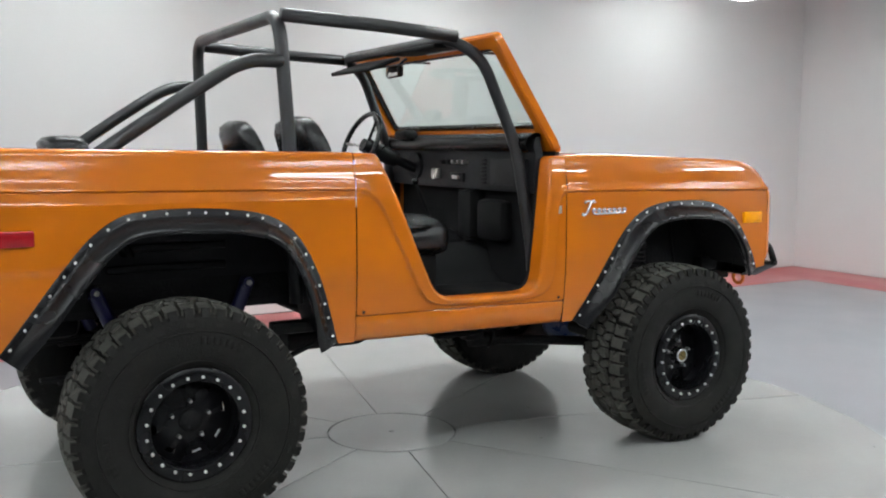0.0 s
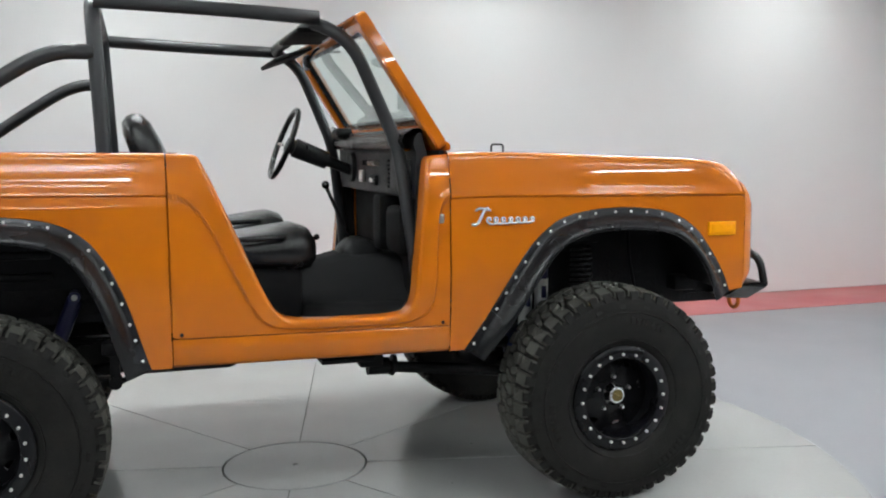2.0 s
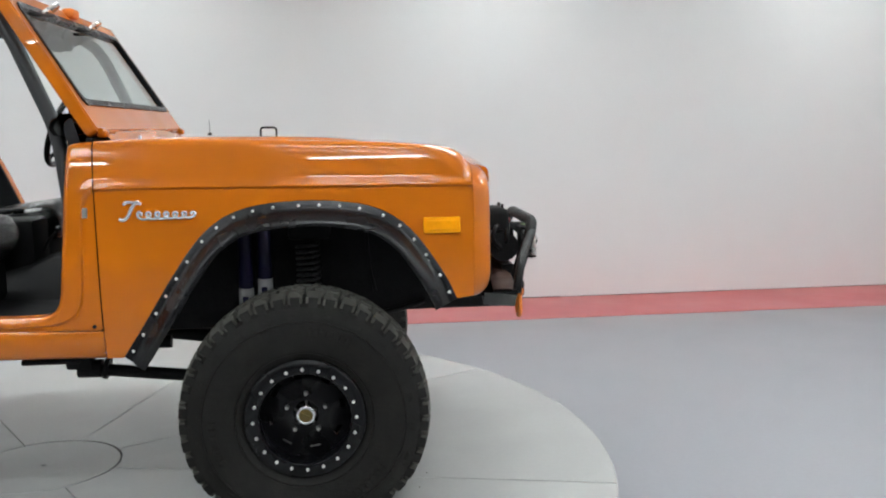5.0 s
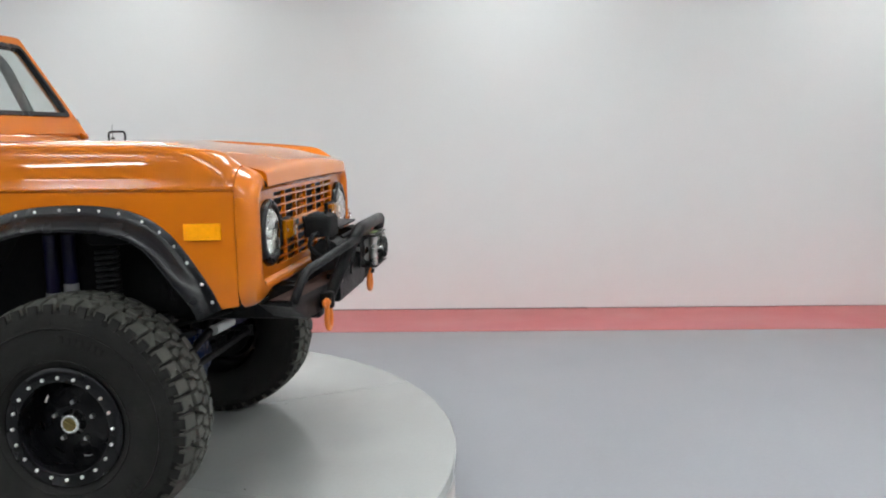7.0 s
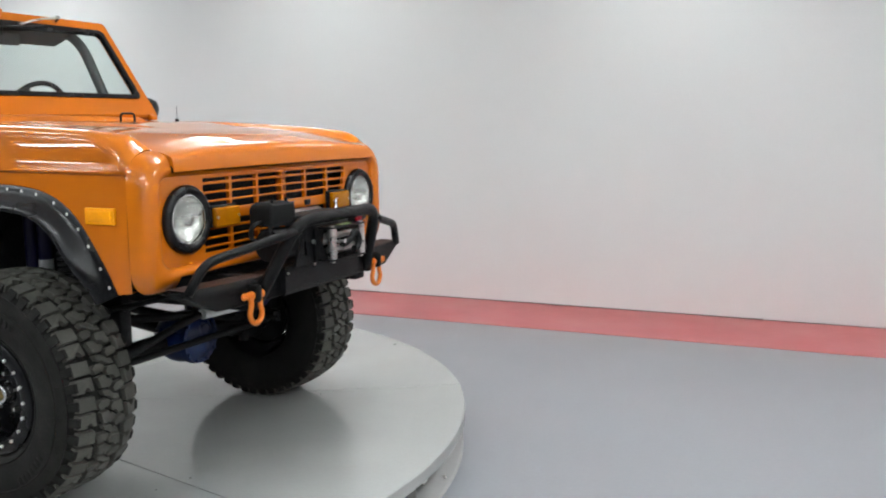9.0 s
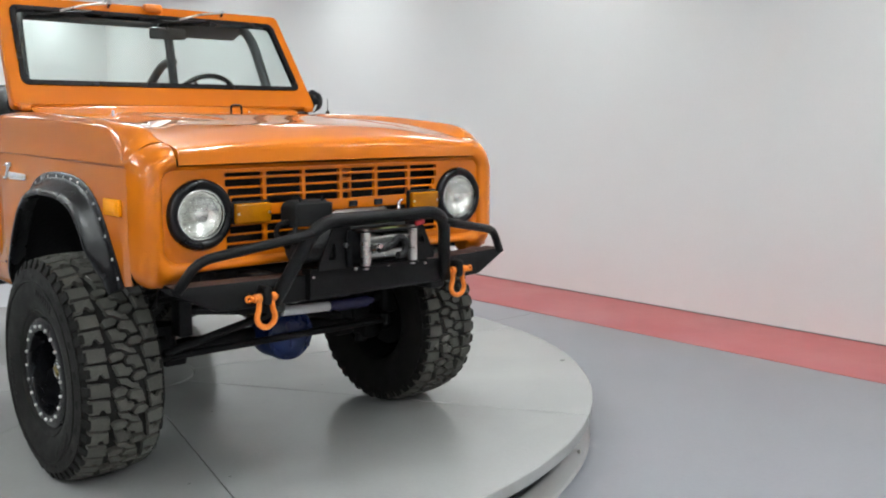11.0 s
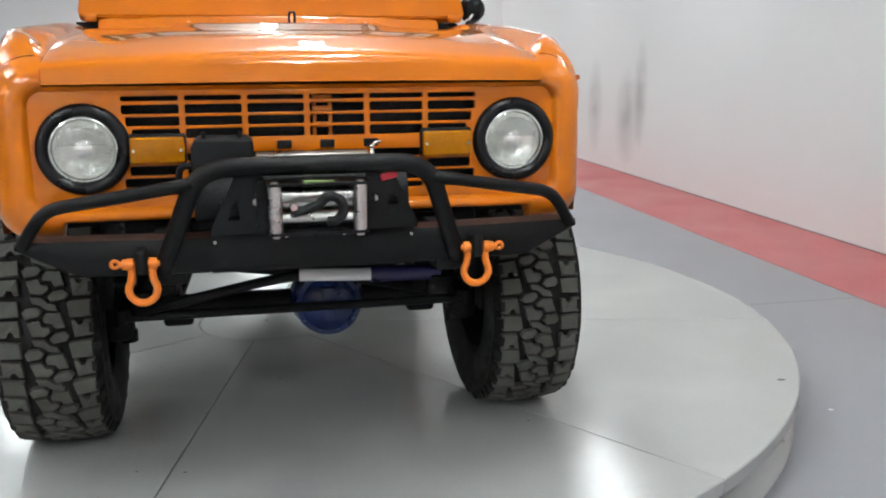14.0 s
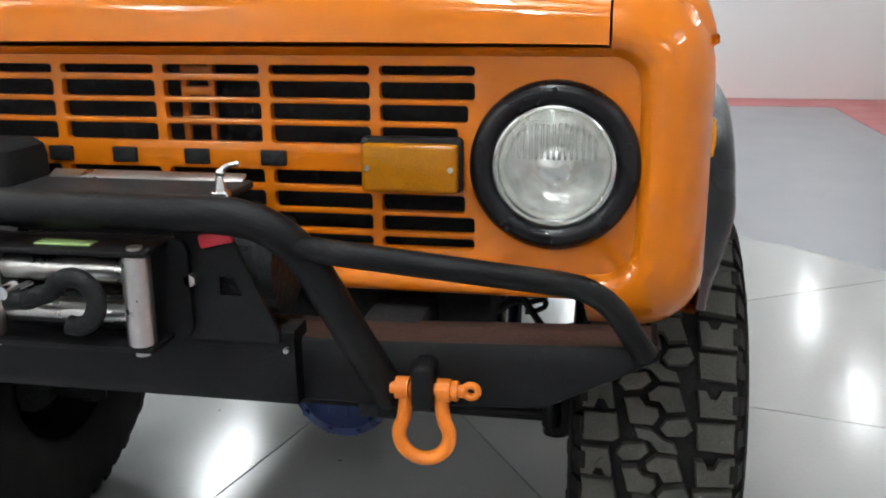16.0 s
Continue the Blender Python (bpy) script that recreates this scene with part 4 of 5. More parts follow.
cage_tube("top_bar", [(-0.73, 0.57, 1.888), (-0.3, 0.575, 1.868), (0.055, 0.575, 1.856)], 0.027)
cage_tube("rear_brace", [(-0.735, -0.585, 1.728), (-0.885, -0.585, 1.728), (-1.06, -0.588, 1.62), (-1.40, -0.592, 1.39), (-1.66, -0.60, 1.21), (-1.68, -0.60, 0.98)], 0.027, 0.12)
cage_tube("rear_brace", [(-0.725, 0.59, 1.69), (-0.875, 0.595, 1.688), (-1.06, 0.60, 1.572), (-1.33, 0.60, 1.385), (-1.60, 0.60, 1.20), (-1.62, 0.60, 0.98)], 0.027, 0.12)

# ---------------------------------------------------------------- windscreen
WS_X0, WS_Z0, WS_K = 0.484, 1.40, -0.62


def ws(y, z, off=0.0):
    n = Vector((1, 0, 0.62)).normalized()
    p = Vector((WS_X0 + WS_K * (z - WS_Z0), y, z)) + n * off
    return (p.x, p.y, p.z)


WS_C = 0.022


def ws_loop(hb, ht, zb, zt, r, off=0.0, n=5):
    """A rounded trapezoid in the windscreen's plane."""
    cs = [Vector((-hb, zb)), Vector((hb, zb)), Vector((ht, zt)), Vector((-ht, zt))]
    out = []
    for i in range(4):
        p, a, b = cs[i], cs[i - 1], cs[(i + 1) % 4]
        s, e = p + (a - p).normalized() * r, p + (b - p).normalized() * r
        for k in range(n + 1):
            u = k / n
            q = s * (1 - u) ** 2 + p * 2 * u * (1 - u) + e * u * u
            out.append(ws(q.x + WS_C, q.y, off))
    return out


wsn = Vector((1, 0, 0.62)).normalized()
bm = bmesh.new()
fill_plate(bm, [ws_loop(0.765, 0.722, 1.392, 1.884, 0.028, 0.02), ws_loop(0.699, 0.667, 1.484, 1.832, 0.035, 0.02)], wsn, -wsn * 0.046)
bmesh.ops.bevel(bm, geom=[e for e in bm.edges if len(e.link_faces) == 2 and e.calc_face_angle(0) > 1.0], offset=0.006, segments=3, affect="EDGES")
screen = part("windscreen_frame", bm, ORANGE, car, "orange fold-down windscreen frame", angle=40)
bm = bmesh.new()
fill_plate(bm, [ws_loop(0.703, 0.671, 1.480, 1.836, 0.035, 0.026), ws_loop(0.681, 0.651, 1.500, 1.817, 0.03, 0.026)], wsn, -wsn * 0.03)
part("rubber_seal", bm, BLACK_FLARE, screen, "black rubber seal")
bm = bmesh.new()
fill_plate(bm, [ws_loop(0.685, 0.655, 1.496, 1.821, 0.03, 0.012)], wsn, -wsn * 0.005)
pane = part("pane", bm, WINDSCREEN, screen, "clear greenish windscreen glass", smooth=False)
pane.visible_shadow = False
for sgn in (-1, 1):
    bm = bmesh.new()
    box(bm, (0.508, WS_C + sgn * 0.715, 1.392), (0.034, 0.044, 0.026), 0.008)
    cyl(bm, (0.506, WS_C + sgn * 0.690, 1.402), (0.506, WS_C + sgn * 0.742, 1.402), 0.010, seg=16)
    part("hinge", bm, ORANGE, screen)
    # wiper on the top rail
    y0, y1 = ((-0.195, -0.43) if sgn < 0 else (0.40, 0.155))
    bm = bmesh.new()
    cyl(bm, ws(y0, 1.862, 0.015), ws(y0, 1.862, 0.055), 0.016, 0.011, seg=14)
    wip = part("wiper", bm, CHROME, car, "windscreen wiper hung from the top rail")
    bm = bmesh.new()
    tube(bm, [ws(y0, 1.862, 0.045), ws((y0 + y1) / 2, 1.845, 0.05), ws(y1, 1.815, 0.036)], 0.0055, 8)
    part("arm", bm, STEEL, wip)
    bm = bmesh.new()
    tube(bm, [ws(y1 - 0.15, 1.798, 0.024), ws(y1 + 0.15, 1.826, 0.026)], 0.006, 8)
    part("blade", bm, UNDER, wip)
    # sun visor
    bm = bmesh.new()
    cyv = sgn * 0.36
    box(bm, (0.070, cyv, 1.808) if sgn > 0 else (0.075, -0.27, 1.840), (0.18, 0.48, 0.02), 0.008, Matrix.Rotation(radians(-20 if sgn > 0 else -3), 3, "Y"), seg=3)
    vis = part("sun_visor", bm, DARK, car, "dark padded sun visor")
    bm = bmesh.new()
    tube(bm, [(0.15, cyv - 0.2, 1.835), (0.15, cyv + 0.2, 1.835)], 0.006, 8)
    part("visor_rod", bm, STEEL, vis)
# wiper motor cover and clips on the top rail
bm = bmesh.new()
box(bm, ws(0.03, 1.866, 0.03), (0.05, 0.09, 0.04), 0.012)
part("wiper_motor", bm, ORANGE_IN, screen)
# interior mirror
bm = bmesh.new()
box(bm, (0.135, 0.145, 1.772), (0.03, 0.185, 0.058), 0.012, Matrix.Rotation(radians(-8), 3, "Z"), seg=3)
mir = part("interior_mirror", bm, VINYL, car, "black interior mirror")
bm = bmesh.new()
box(bm, (0.1185, 0.148, 1.772), (0.004, 0.165, 0.045), 0.0015, Matrix.Rotation(radians(-8), 3, "Z"))
part("mirror_glass", bm, CHROME, mir)
bm = bmesh.new()
tube(bm, [(0.145, 0.14, 1.79), (0.17, 0.12, 1.83), (0.205, 0.10, 1.845)], 0.007, 8, 0.02)
part("mirror_stem", bm, UNDER, mir)

def pad(bm, sections, n=24, power=3.2):
    """A stuffed shape lofted through superellipse sections: (centre, half u, half v, u axis, v axis)."""
    rows = []
    for c, a, b, u, v in sections:
        row = []
        for k in range(n):
            t = 2 * math.pi * k / n
            cc, ss = math.cos(t), math.sin(t)
            row.append(Vector(c) + Vector(u) * (a * math.copysign(abs(cc) ** (2 / power), cc)) + Vector(v) * (b * math.copysign(abs(ss) ** (2 / power), ss)))
        rows.append(row)
    vs = grid(bm, rows, close_v=True)
    bm.faces.new(vs[0]), bm.faces.new(list(reversed(vs[-1])))
    bmesh.ops.recalc_face_normals(bm, faces=bm.faces)


# ---------------------------------------------------------------- interior
bm = bmesh.new()
box(bm, (-0.03, 0, 0.735), (1.04, 1.46, 0.03))
box(bm, (-1.23, 0, 0.76), (1.36, 0.76, 0.03))
part("floor_pan", bm, DARK, car, "black lined floor")
for sgn in (-1, 1):
    bm = bmesh.new()
    box(bm, (-1.20, sgn * 0.55, 1.20), (1.36, 0.20, 0.012), 0.003)
    part("wheel_box_top", bm, DARK, car)
bm = bmesh.new()
rows = []
for x, h, w in ((-0.6, 0.80, 0.12), (-0.2, 0.83, 0.14), (0.03, 0.878, 0.17), (0.14, 0.912, 0.19), (0.22, 0.932, 0.20), (0.34, 0.934, 0.22), (0.47, 0.93, 0.25)):
    rows.append([(x, -w - 0.10, 0.745), (x, -w, 0.80), (x, -w + 0.04, h - 0.02), (x, -w * 0.4, h), (x, w * 0.4, h), (x, w - 0.04, h - 0.02), (x, w, 0.80), (x, w + 0.10, 0.745)])
grid(bm, rows)
tunnel = part("transmission_tunnel", bm, DARK, car, angle=60)
bm = bmesh.new()
pad(bm, [((0.325, 0, 0.925), 0.105, 0.11, (1, 0, 0), (0, 1, 0)), ((0.322, 0, 0.955), 0.095, 0.10, (1, 0, 0), (0, 1, 0)), ((0.312, 0, 0.985), 0.055, 0.06, (1, 0, 0), (0, 1, 0)), ((0.300, 0, 1.0), 0.02, 0.025, (1, 0, 0), (0, 1, 0))])
part("lever_boot", bm, UNDER, tunnel, "black rubber lever boot", angle=60)
for sgn in (-1, 1):
    bm = bmesh.new()
    box(bm, (0.457, sgn * (side_y(0.457, 1.129) + 0.001), 1.129), (0.018, 0.006, 0.034), 0.002)
    part("door_striker", bm, STEEL, car, "small bright steel door striker")
bm = bmesh.new()
box(bm, (0.475, 0, 1.06), (0.02, 1.50, 0.64))
part("firewall", bm, DARK, car)
bm = bmesh.new()
box(bm, (-1.935, 0, 1.05), (0.03, 1.33, 0.66), 0.01)
part("tailgate", bm, ORANGE, car)
for sgn in (-1, 1):
    # inner lining of the bed side and wheel box
    bm = bmesh.new()
    box(bm, (-1.22, sgn * 0.645, 1.285), (1.39, 0.016, 0.16), 0.003, Matrix.Rotation(sgn * 0.045, 3, "Z"))
    part("bed_side_lining", bm, DARK, car)
    bm = bmesh.new()
    box(bm, (-1.18, sgn * 0.36, 1.03), (0.95, 0.07, 0.33), 0.03)
    part("wheel_box", bm, DARK, car)
    # black lining of the half door
    bm = bmesh.new()
    loop = [(-0.500, 0.745)] + [(float(x), float(z) - 0.001) for x, z in OPEN_S[4:-4:3]] + [(0.48, 0.73)]
    fill_plate(bm, [[(x, sgn * 0.718, z) for x, z in loop]], (0, sgn, 0), (0, -sgn * 0.02, 0))
    part("door_lining", bm, DARK, car, "black door lining", smooth=False)
    bm = bmesh.new()
    box(bm, (0.08, sgn * 0.72, 0.762), (0.46, 0.075, 0.012), 0.004)
    part("sill_plate", bm, DARK, car)
# dashboard
bm = bmesh.new()
prof = [(0.412, 1.440), (0.410, 1.446), (0.400, 1.446), (0.385, 1.432), (0.38, 1.405), (0.385, 1.385), (0.39, 1.375), (0.39, 1.36), (0.387, 1.21), (0.395, 1.195), (0.45, 1.19), (0.465, 1.24)]
rows = [[(x, y, z) for x, z in prof] for y in (-0.705, -0.69, 0.69, 0.705)]
vs = grid(bm, rows)
bm.faces.new(vs[0]), bm.faces.new(list(reversed(vs[-1])))
bmesh.ops.recalc_face_normals(bm, faces=bm.faces)
dash = part("dashboard", bm, DASH, car, "dark grey dashboard with a padded top", angle=35)
bm = bmesh.new()
prof = [(0.414, 1.430), (0.414, 1.455), (0.402, 1.464), (0.375, 1.462), (0.342, 1.442), (0.332, 1.415), (0.345, 1.390), (0.395, 1.378)]
grid(bm, [[(x, y, z) for x, z in prof] for y in (-0.71, -0.3, 0.3, 0.71)])
part("dash_pad", bm, VINYL, dash, "black vinyl dash pad", angle=60)
bm = bmesh.new()
box(bm, (0.386, -0.50, 1.285), (0.008, 0.30, 0.12), 0.003)
part("glove_box_lid", bm, DASH, dash)
for k in range(7):
    bm = bmesh.new()
    box(bm, (0.388, -0.29, 1.23 + 0.018 * k), (0.010, 0.045, 0.011), 0.002)
    part("vent_slat", bm, UNDER, dash)
for y, z in ((0.02, 1.325), (-0.03, 1.325), (-0.08, 1.325), (0.075, 1.325), (-0.13, 1.325)):
    bm = bmesh.new()
    cyl(bm, (0.390, y, z), (0.363, y, z), 0.013, 0.010, seg=14)
    part("knob", bm, STEEL if y < 0 else UNDER, dash)
bm = bmesh.new()
box(bm, (0.383, -0.055, 1.25), (0.02, 0.12, 0.045), 0.004)
part("radio", bm, UNDER, dash, "black radio with a silver face")
bm = bmesh.new()
box(bm, (0.372, -0.055, 1.25), (0.004, 0.07, 0.018), 0.001)
part("radio_display", bm, STEEL, dash)
bm = bmesh.new()
box(bm, (0.381, 0.16, 1.262), (0.02, 0.07, 0.055), 0.006)
part("switch_panel", bm, STEEL, dash)
bm = bmesh.new()
cyl(bm, (0.397, 0.38, 1.30), (0.371, 0.38, 1.30), 0.075, 0.07, seg=28)
part("gauge", bm, UNDER, dash)
# heater box under the dash
bm = bmesh.new()
box(bm, (0.42, -0.13, 1.07), (0.10, 0.12, 0.24), 0.02)
box(bm, (0.43, -0.32, 1.05), (0.08, 0.22, 0.20), 0.03)
part("heater_box", bm, DARK, car)
# steering
sw_c, sw_n = Vector((0.058, 0.385, 1.414)), Vector((0.925, 0.0, -0.375)).normalized()
su = sw_n.cross(Vector((0, 1, 0))).normalized()
sv = Vector((0, 1, 0))
bm = bmesh.new()
tube(bm, [sw_c + su * (0.168 * math.cos(2 * math.pi * k / 48)) + sv * (0.185 * math.sin(2 * math.pi * k / 48)) for k in range(48)], 0.0135, 12, closed=True)
wheel_ob = part("steering_wheel", bm, VINYL, car, "black three-spoke steering wheel", angle=80)
for ang in (90, 210, 330):
    bm = bmesh.new()
    d = su * math.cos(radians(ang)) * 0.165 + sv * math.sin(radians(ang)) * 0.18
    tube(bm, [sw_c + sw_n * 0.035, sw_c + d], 0.008, 8)
    part("spoke", bm, STEEL if ang == 90 else UNDER, wheel_ob)
bm = bmesh.new()
cyl(bm, sw_c + sw_n * 0.01, sw_c + sw_n * 0.06, 0.035, seg=20)
part("horn_pad", bm, UNDER, wheel_ob)
bm = bmesh.new()
cyl(bm, sw_c + sw_n * 0.05, sw_c + sw_n * 0.40, 0.026, seg=18)
cyl(bm, sw_c + sw_n * 0.05, sw_c + sw_n * 0.22, 0.046, 0.042, seg=18)
tube(bm, [sw_c + sw_n * 0.12, sw_c + sw_n * 0.10 + Vector((0, -0.10, 0.03))], 0.005, 8)
part("steering_column", bm, UNDER, car)
# pod on the dash before the wheel
bm = bmesh.new()
box(bm, (0.345, 0.42, 1.462), (0.08, 0.14, 0.05), 0.02, seg=3)
part("gauge_pod", bm, UNDER, car)
# gear levers
bm = bmesh.new()
tube(bm, [(0.285, 0.0, 0.98), (0.235, 0.01, 1.10), (0.183, 0.02, 1.225)], 0.008, 10)
lev = part("gear_lever", bm, UNDER, car, "tall black gear lever")
bm = bmesh.new()
bmesh.ops.create_uvsphere(bm, u_segments=14, v_segments=10, radius=0.018, matrix=Matrix.Translation((0.182, 0.02, 1.23)))
part("knob", bm, VINYL, lev)
bm = bmesh.new()
tube(bm, [(0.02, 0.03, 0.86), (0.07, 0.0, 0.95), (0.125, -0.03, 1.0)], 0.007, 10)
lev = part("transfer_lever", bm, UNDER, car)
bm = bmesh.new()
bmesh.ops.create_uvsphere(bm, u_segments=12, v_segments=8, radius=0.014, matrix=Matrix.Translation((0.128, -0.03, 1.004)))
part("knob", bm, VINYL, lev)


def seat(y, dx):
    s = new("front_seat")
    s.parent = car
    s["label"] = "black vinyl bucket seat"
    up = Vector((-0.40, 0, 0.915)).normalized()
    fwd = Vector((0.915, 0, 0.40)).normalized()
    bm = bmesh.new()
    secs = []
    base = Vector((-0.325 + dx, y, 1.0))
    for h, w, d in ((-0.03, 0.17, 0.02), (0.0, 0.21, 0.05), (0.08, 0.225, 0.068), (0.20, 0.225, 0.07), (0.32, 0.215, 0.072), (0.44, 0.205, 0.075), (0.51, 0.185, 0.068), (0.55, 0.15, 0.05), (0.565, 0.08, 0.02)):
        secs.append((base + up * h, w, d * 0.8, (0, 1, 0), fwd))
    pad(bm, secs)
    part("backrest", bm, VINYL, s, angle=70)
    bm = bmesh.new()
    secs = []
    for x, w, d, z in ((-0.33, 0.15, 0.02, 1.0), (-0.31, 0.20, 0.05, 1.0), (-0.22, 0.23, 0.065, 1.0), (-0.05, 0.235, 0.080, 1.008), (0.04, 0.23, 0.092, 1.008), (0.085, 0.215, 0.080, 1.006), (0.105, 0.18, 0.050, 1.004), (0.11, 0.10, 0.012, 1.01)):
        secs.append(((x + dx, y, z), w, d, (0, 1, 0), (0, 0, 1)))
    pad(bm, secs)
    part("cushion", bm, VINYL, s, angle=70)
    bm = bmesh.new()
    box(bm, (-0.12 + dx, y, 0.85), (0.34, 0.36, 0.20), 0.02)
    part("pedestal", bm, DARK, s)
    bm = bmesh.new()
    tube(bm, [(-0.30 + dx, y - 0.235, 1.03), (-0.22 + dx, y - 0.24, 1.06), (-0.02 + dx, y - 0.24, 1.065)], 0.012, 10)
    part("side_piping", bm, VINYL, s)


seat(-0.385, -0.075)
seat(0.435, -0.065)
bm = bmesh.new()
box(bm, (-0.12, 0, 0.93), (0.34, 0.20, 0.24), 0.02)
part("console", bm, DARK, car, "black centre console")
bm = bmesh.new()
pad(bm, [((-1.49, -0.33, 1.31), 0.06, 0.10, (1, 0, 0), (0, 1, 0)), ((-1.50, -0.33, 1.37), 0.085, 0.12, (1, 0, 0), (0, 1, 0)), ((-1.51, -0.33, 1.41), 0.085, 0.12, (1, 0, 0), (0, 1, 0)), ((-1.51, -0.33, 1.43), 0.065, 0.10, (1, 0, 0), (0, 1, 0)), ((-1.51, -0.33, 1.437), 0.03, 0.06, (1, 0, 0), (0, 1, 0))])
part("rear_headrest", bm, VINYL, car, "black vinyl rear headrest", angle=70)
bm = bmesh.new()
pad(bm, [((-1.30, 0, 0.98), 0.04, 0.45, (1, 0, 0), (0, 1, 0)), ((-1.36, 0, 1.10), 0.06, 0.47, (1, 0, 0), (0, 1, 0)), ((-1.45, 0, 1.30), 0.055, 0.46, (1, 0, 0), (0, 1, 0)), ((-1.47, 0, 1.34), 0.02, 0.42, (1, 0, 0), (0, 1, 0))])
part("rear_bench_back", bm, VINYL, car, angle=70)

# ---------------------------------------------------------------- front bumper and winch


def fx(y):
    return 1.972 - 0.036 * max(0.0, (abs(y) - 0.36) / 0.38)


def bump_zb(y):
    return float(np.interp(abs(y), (0.0, 0.595, 0.735, 0.745), (0.714, 0.714, 0.782, 0.786)))


bump = new("front_bumper")
bump.parent = car
bump["label"] = "black plate steel winch bumper"
ys = [-0.745, -0.735] + list(np.linspace(-0.70, 0.70, 57)) + [0.735, 0.745]
bm = bmesh.new()
rows = []
for y in ys:
    x, zb = fx(y), bump_zb(y)
    rows.append([(x - 0.02, y, 0.802), (x - 0.004, y, 0.806), (x, y, 0.802), (x + 0.001, y, (0.802 + zb) / 2), (x, y, zb + 0.003), (x - 0.004, y, zb), (x - 0.12, y, zb + 0.012)])
vs = grid(bm, rows)
for e in (0, -1):
    bm.faces.new(vs[e])
bmesh.ops.recalc_face_normals(bm, faces=bm.faces)
part("face_plate", bm, POWDER, bump, angle=45)
bm = bmesh.new()
grid(bm, [[(fx(y) - 0.004, y, 0.8062), (fx(y) - 0.05, y, 0.808), (fx(y) - 0.085, y, 0.808), (fx(y) - 0.087, y, 0.799)] for y in ys[1:-1]])
part("top_plate", bm, RUST, bump, "worn reddish brown top plate")
for sgn in (-1, 1):
    bm = bmesh.new()
    grid(bm, [[(fx(0.745) - 0.004, sgn * 0.742, 0.802), (fx(0.745) - 0.086, sgn * 0.742, 0.806)], [(fx(0.735) - 0.004, sgn * 0.735, 0.784), (fx(0.735) - 0.085, sgn * 0.70, 0.787)], [(fx(0.6) - 0.005, sgn * 0.597, 0.716), (fx(0.6) - 0.10, sgn * 0.58, 0.72)]])
    part("end_plate", bm, POWDER, bump)
# centre box in front of the plate
bm = bmesh.new()
rows = [[(x, y, z) for y in (-0.265, -0.255, 0.255, 0.265)] for x, z in ((1.95, 0.826), (2.000, 0.826), (2.004, 0.822), (2.000, 0.735), (1.996, 0.718), (1.95, 0.717))]
grid(bm, rows)
for y in (-0.265, 0.265):
    bm.faces.new([bm.verts.new(p) for p in ((1.95, y, 0.826), (2.000, y, 0.826), (2.000, y, 0.735), (1.996, y, 0.718), (1.95, y, 0.717))])
part("centre_plate", bm, POWDER, bump)
bm = bmesh.new()
tube(bm, [(1.965, -0.39, 0.725), (2.005, -0.352, 0.82), (2.080, -0.285, 1.001), (2.080, 0.285, 1.001), (2.005, 0.352, 0.82), (1.965, 0.39, 0.725)], 0.0235, 20, 0.085)
part("bull_bar", bm, POWDER, bump, "black tubular bull bar", angle=70)
for sgn in (-1, 1):
    bm = bmesh.new()
    tube(bm, [(2.072, sgn * 0.295, 0.962), (2.03, sgn * 0.42, 0.937), (1.960, sgn * 0.665, 0.892), (1.936, sgn * 0.728, 0.795)], 0.0165, 16, 0.05)
    part("side_bar", bm, POWDER, bump, angle=70)
    # shackle with its tab
    bm = bmesh.new()
    box(bm, (1.982, sgn * 0.438, 0.757), (0.062, 0.030, 0.066), 0.012, seg=3)
    part("shackle_tab", bm, POWDER, bump)
    bm = bmesh.new()
    pts = [(-0.025, 0.036), (-0.024, 0.010)]
    for k in range(15):
        a = radians(142 + 256 * k / 14)
        pts.append((0.035 * math.cos(a), -0.038 + 0.035 * math.sin(a)))
    pts += [(0.024, 0.010), (0.025, 0.036)]
    tube(bm, [(1.990, sgn * 0.438 + a, 0.722 + b) for a, b in pts], 0.0098, 12, 0.012)
    for d in (-0.028, 0.028):
        cyl(bm, (1.990, sgn * 0.438 + d - 0.009, 0.751), (1.990, sgn * 0.438 + d + 0.009, 0.751), 0.0155, seg=18)
    part("shackle", bm, SHACKLE, bump, "bright orange bow shackle", angle=60)
    bm = bmesh.new()
    yc = sgn * 0.438
    cyl(bm, (1.990, yc - sgn * 0.045, 0.751), (1.990, yc + sgn * 0.056, 0.751), 0.0085, seg=14)
    cyl(bm, (1.990, yc + sgn * 0.038, 0.751), (1.990, yc + sgn * 0.047, 0.751), 0.0135, seg=18)
    tube(bm, [(1.990, yc + sgn * 0.064 + 0.0095 * math.cos(k * math.pi / 8), 0.752 + 0.0085 * math.sin(k * math.pi / 8)) for k in range(16)], 0.0052, 8, closed=True)
    part("shackle_pin", bm, SHACKLE, bump)
    for by, bz in ((0.075, 0.812), (0.255, 0.80)):
        bm = bmesh.new()
        cyl(bm, (1.998, sgn * by, bz), (2.010, sgn * by, bz), 0.0065 if by < 0.2 else 0.004, seg=10)
        part("bolt", bm, STEEL, bump)

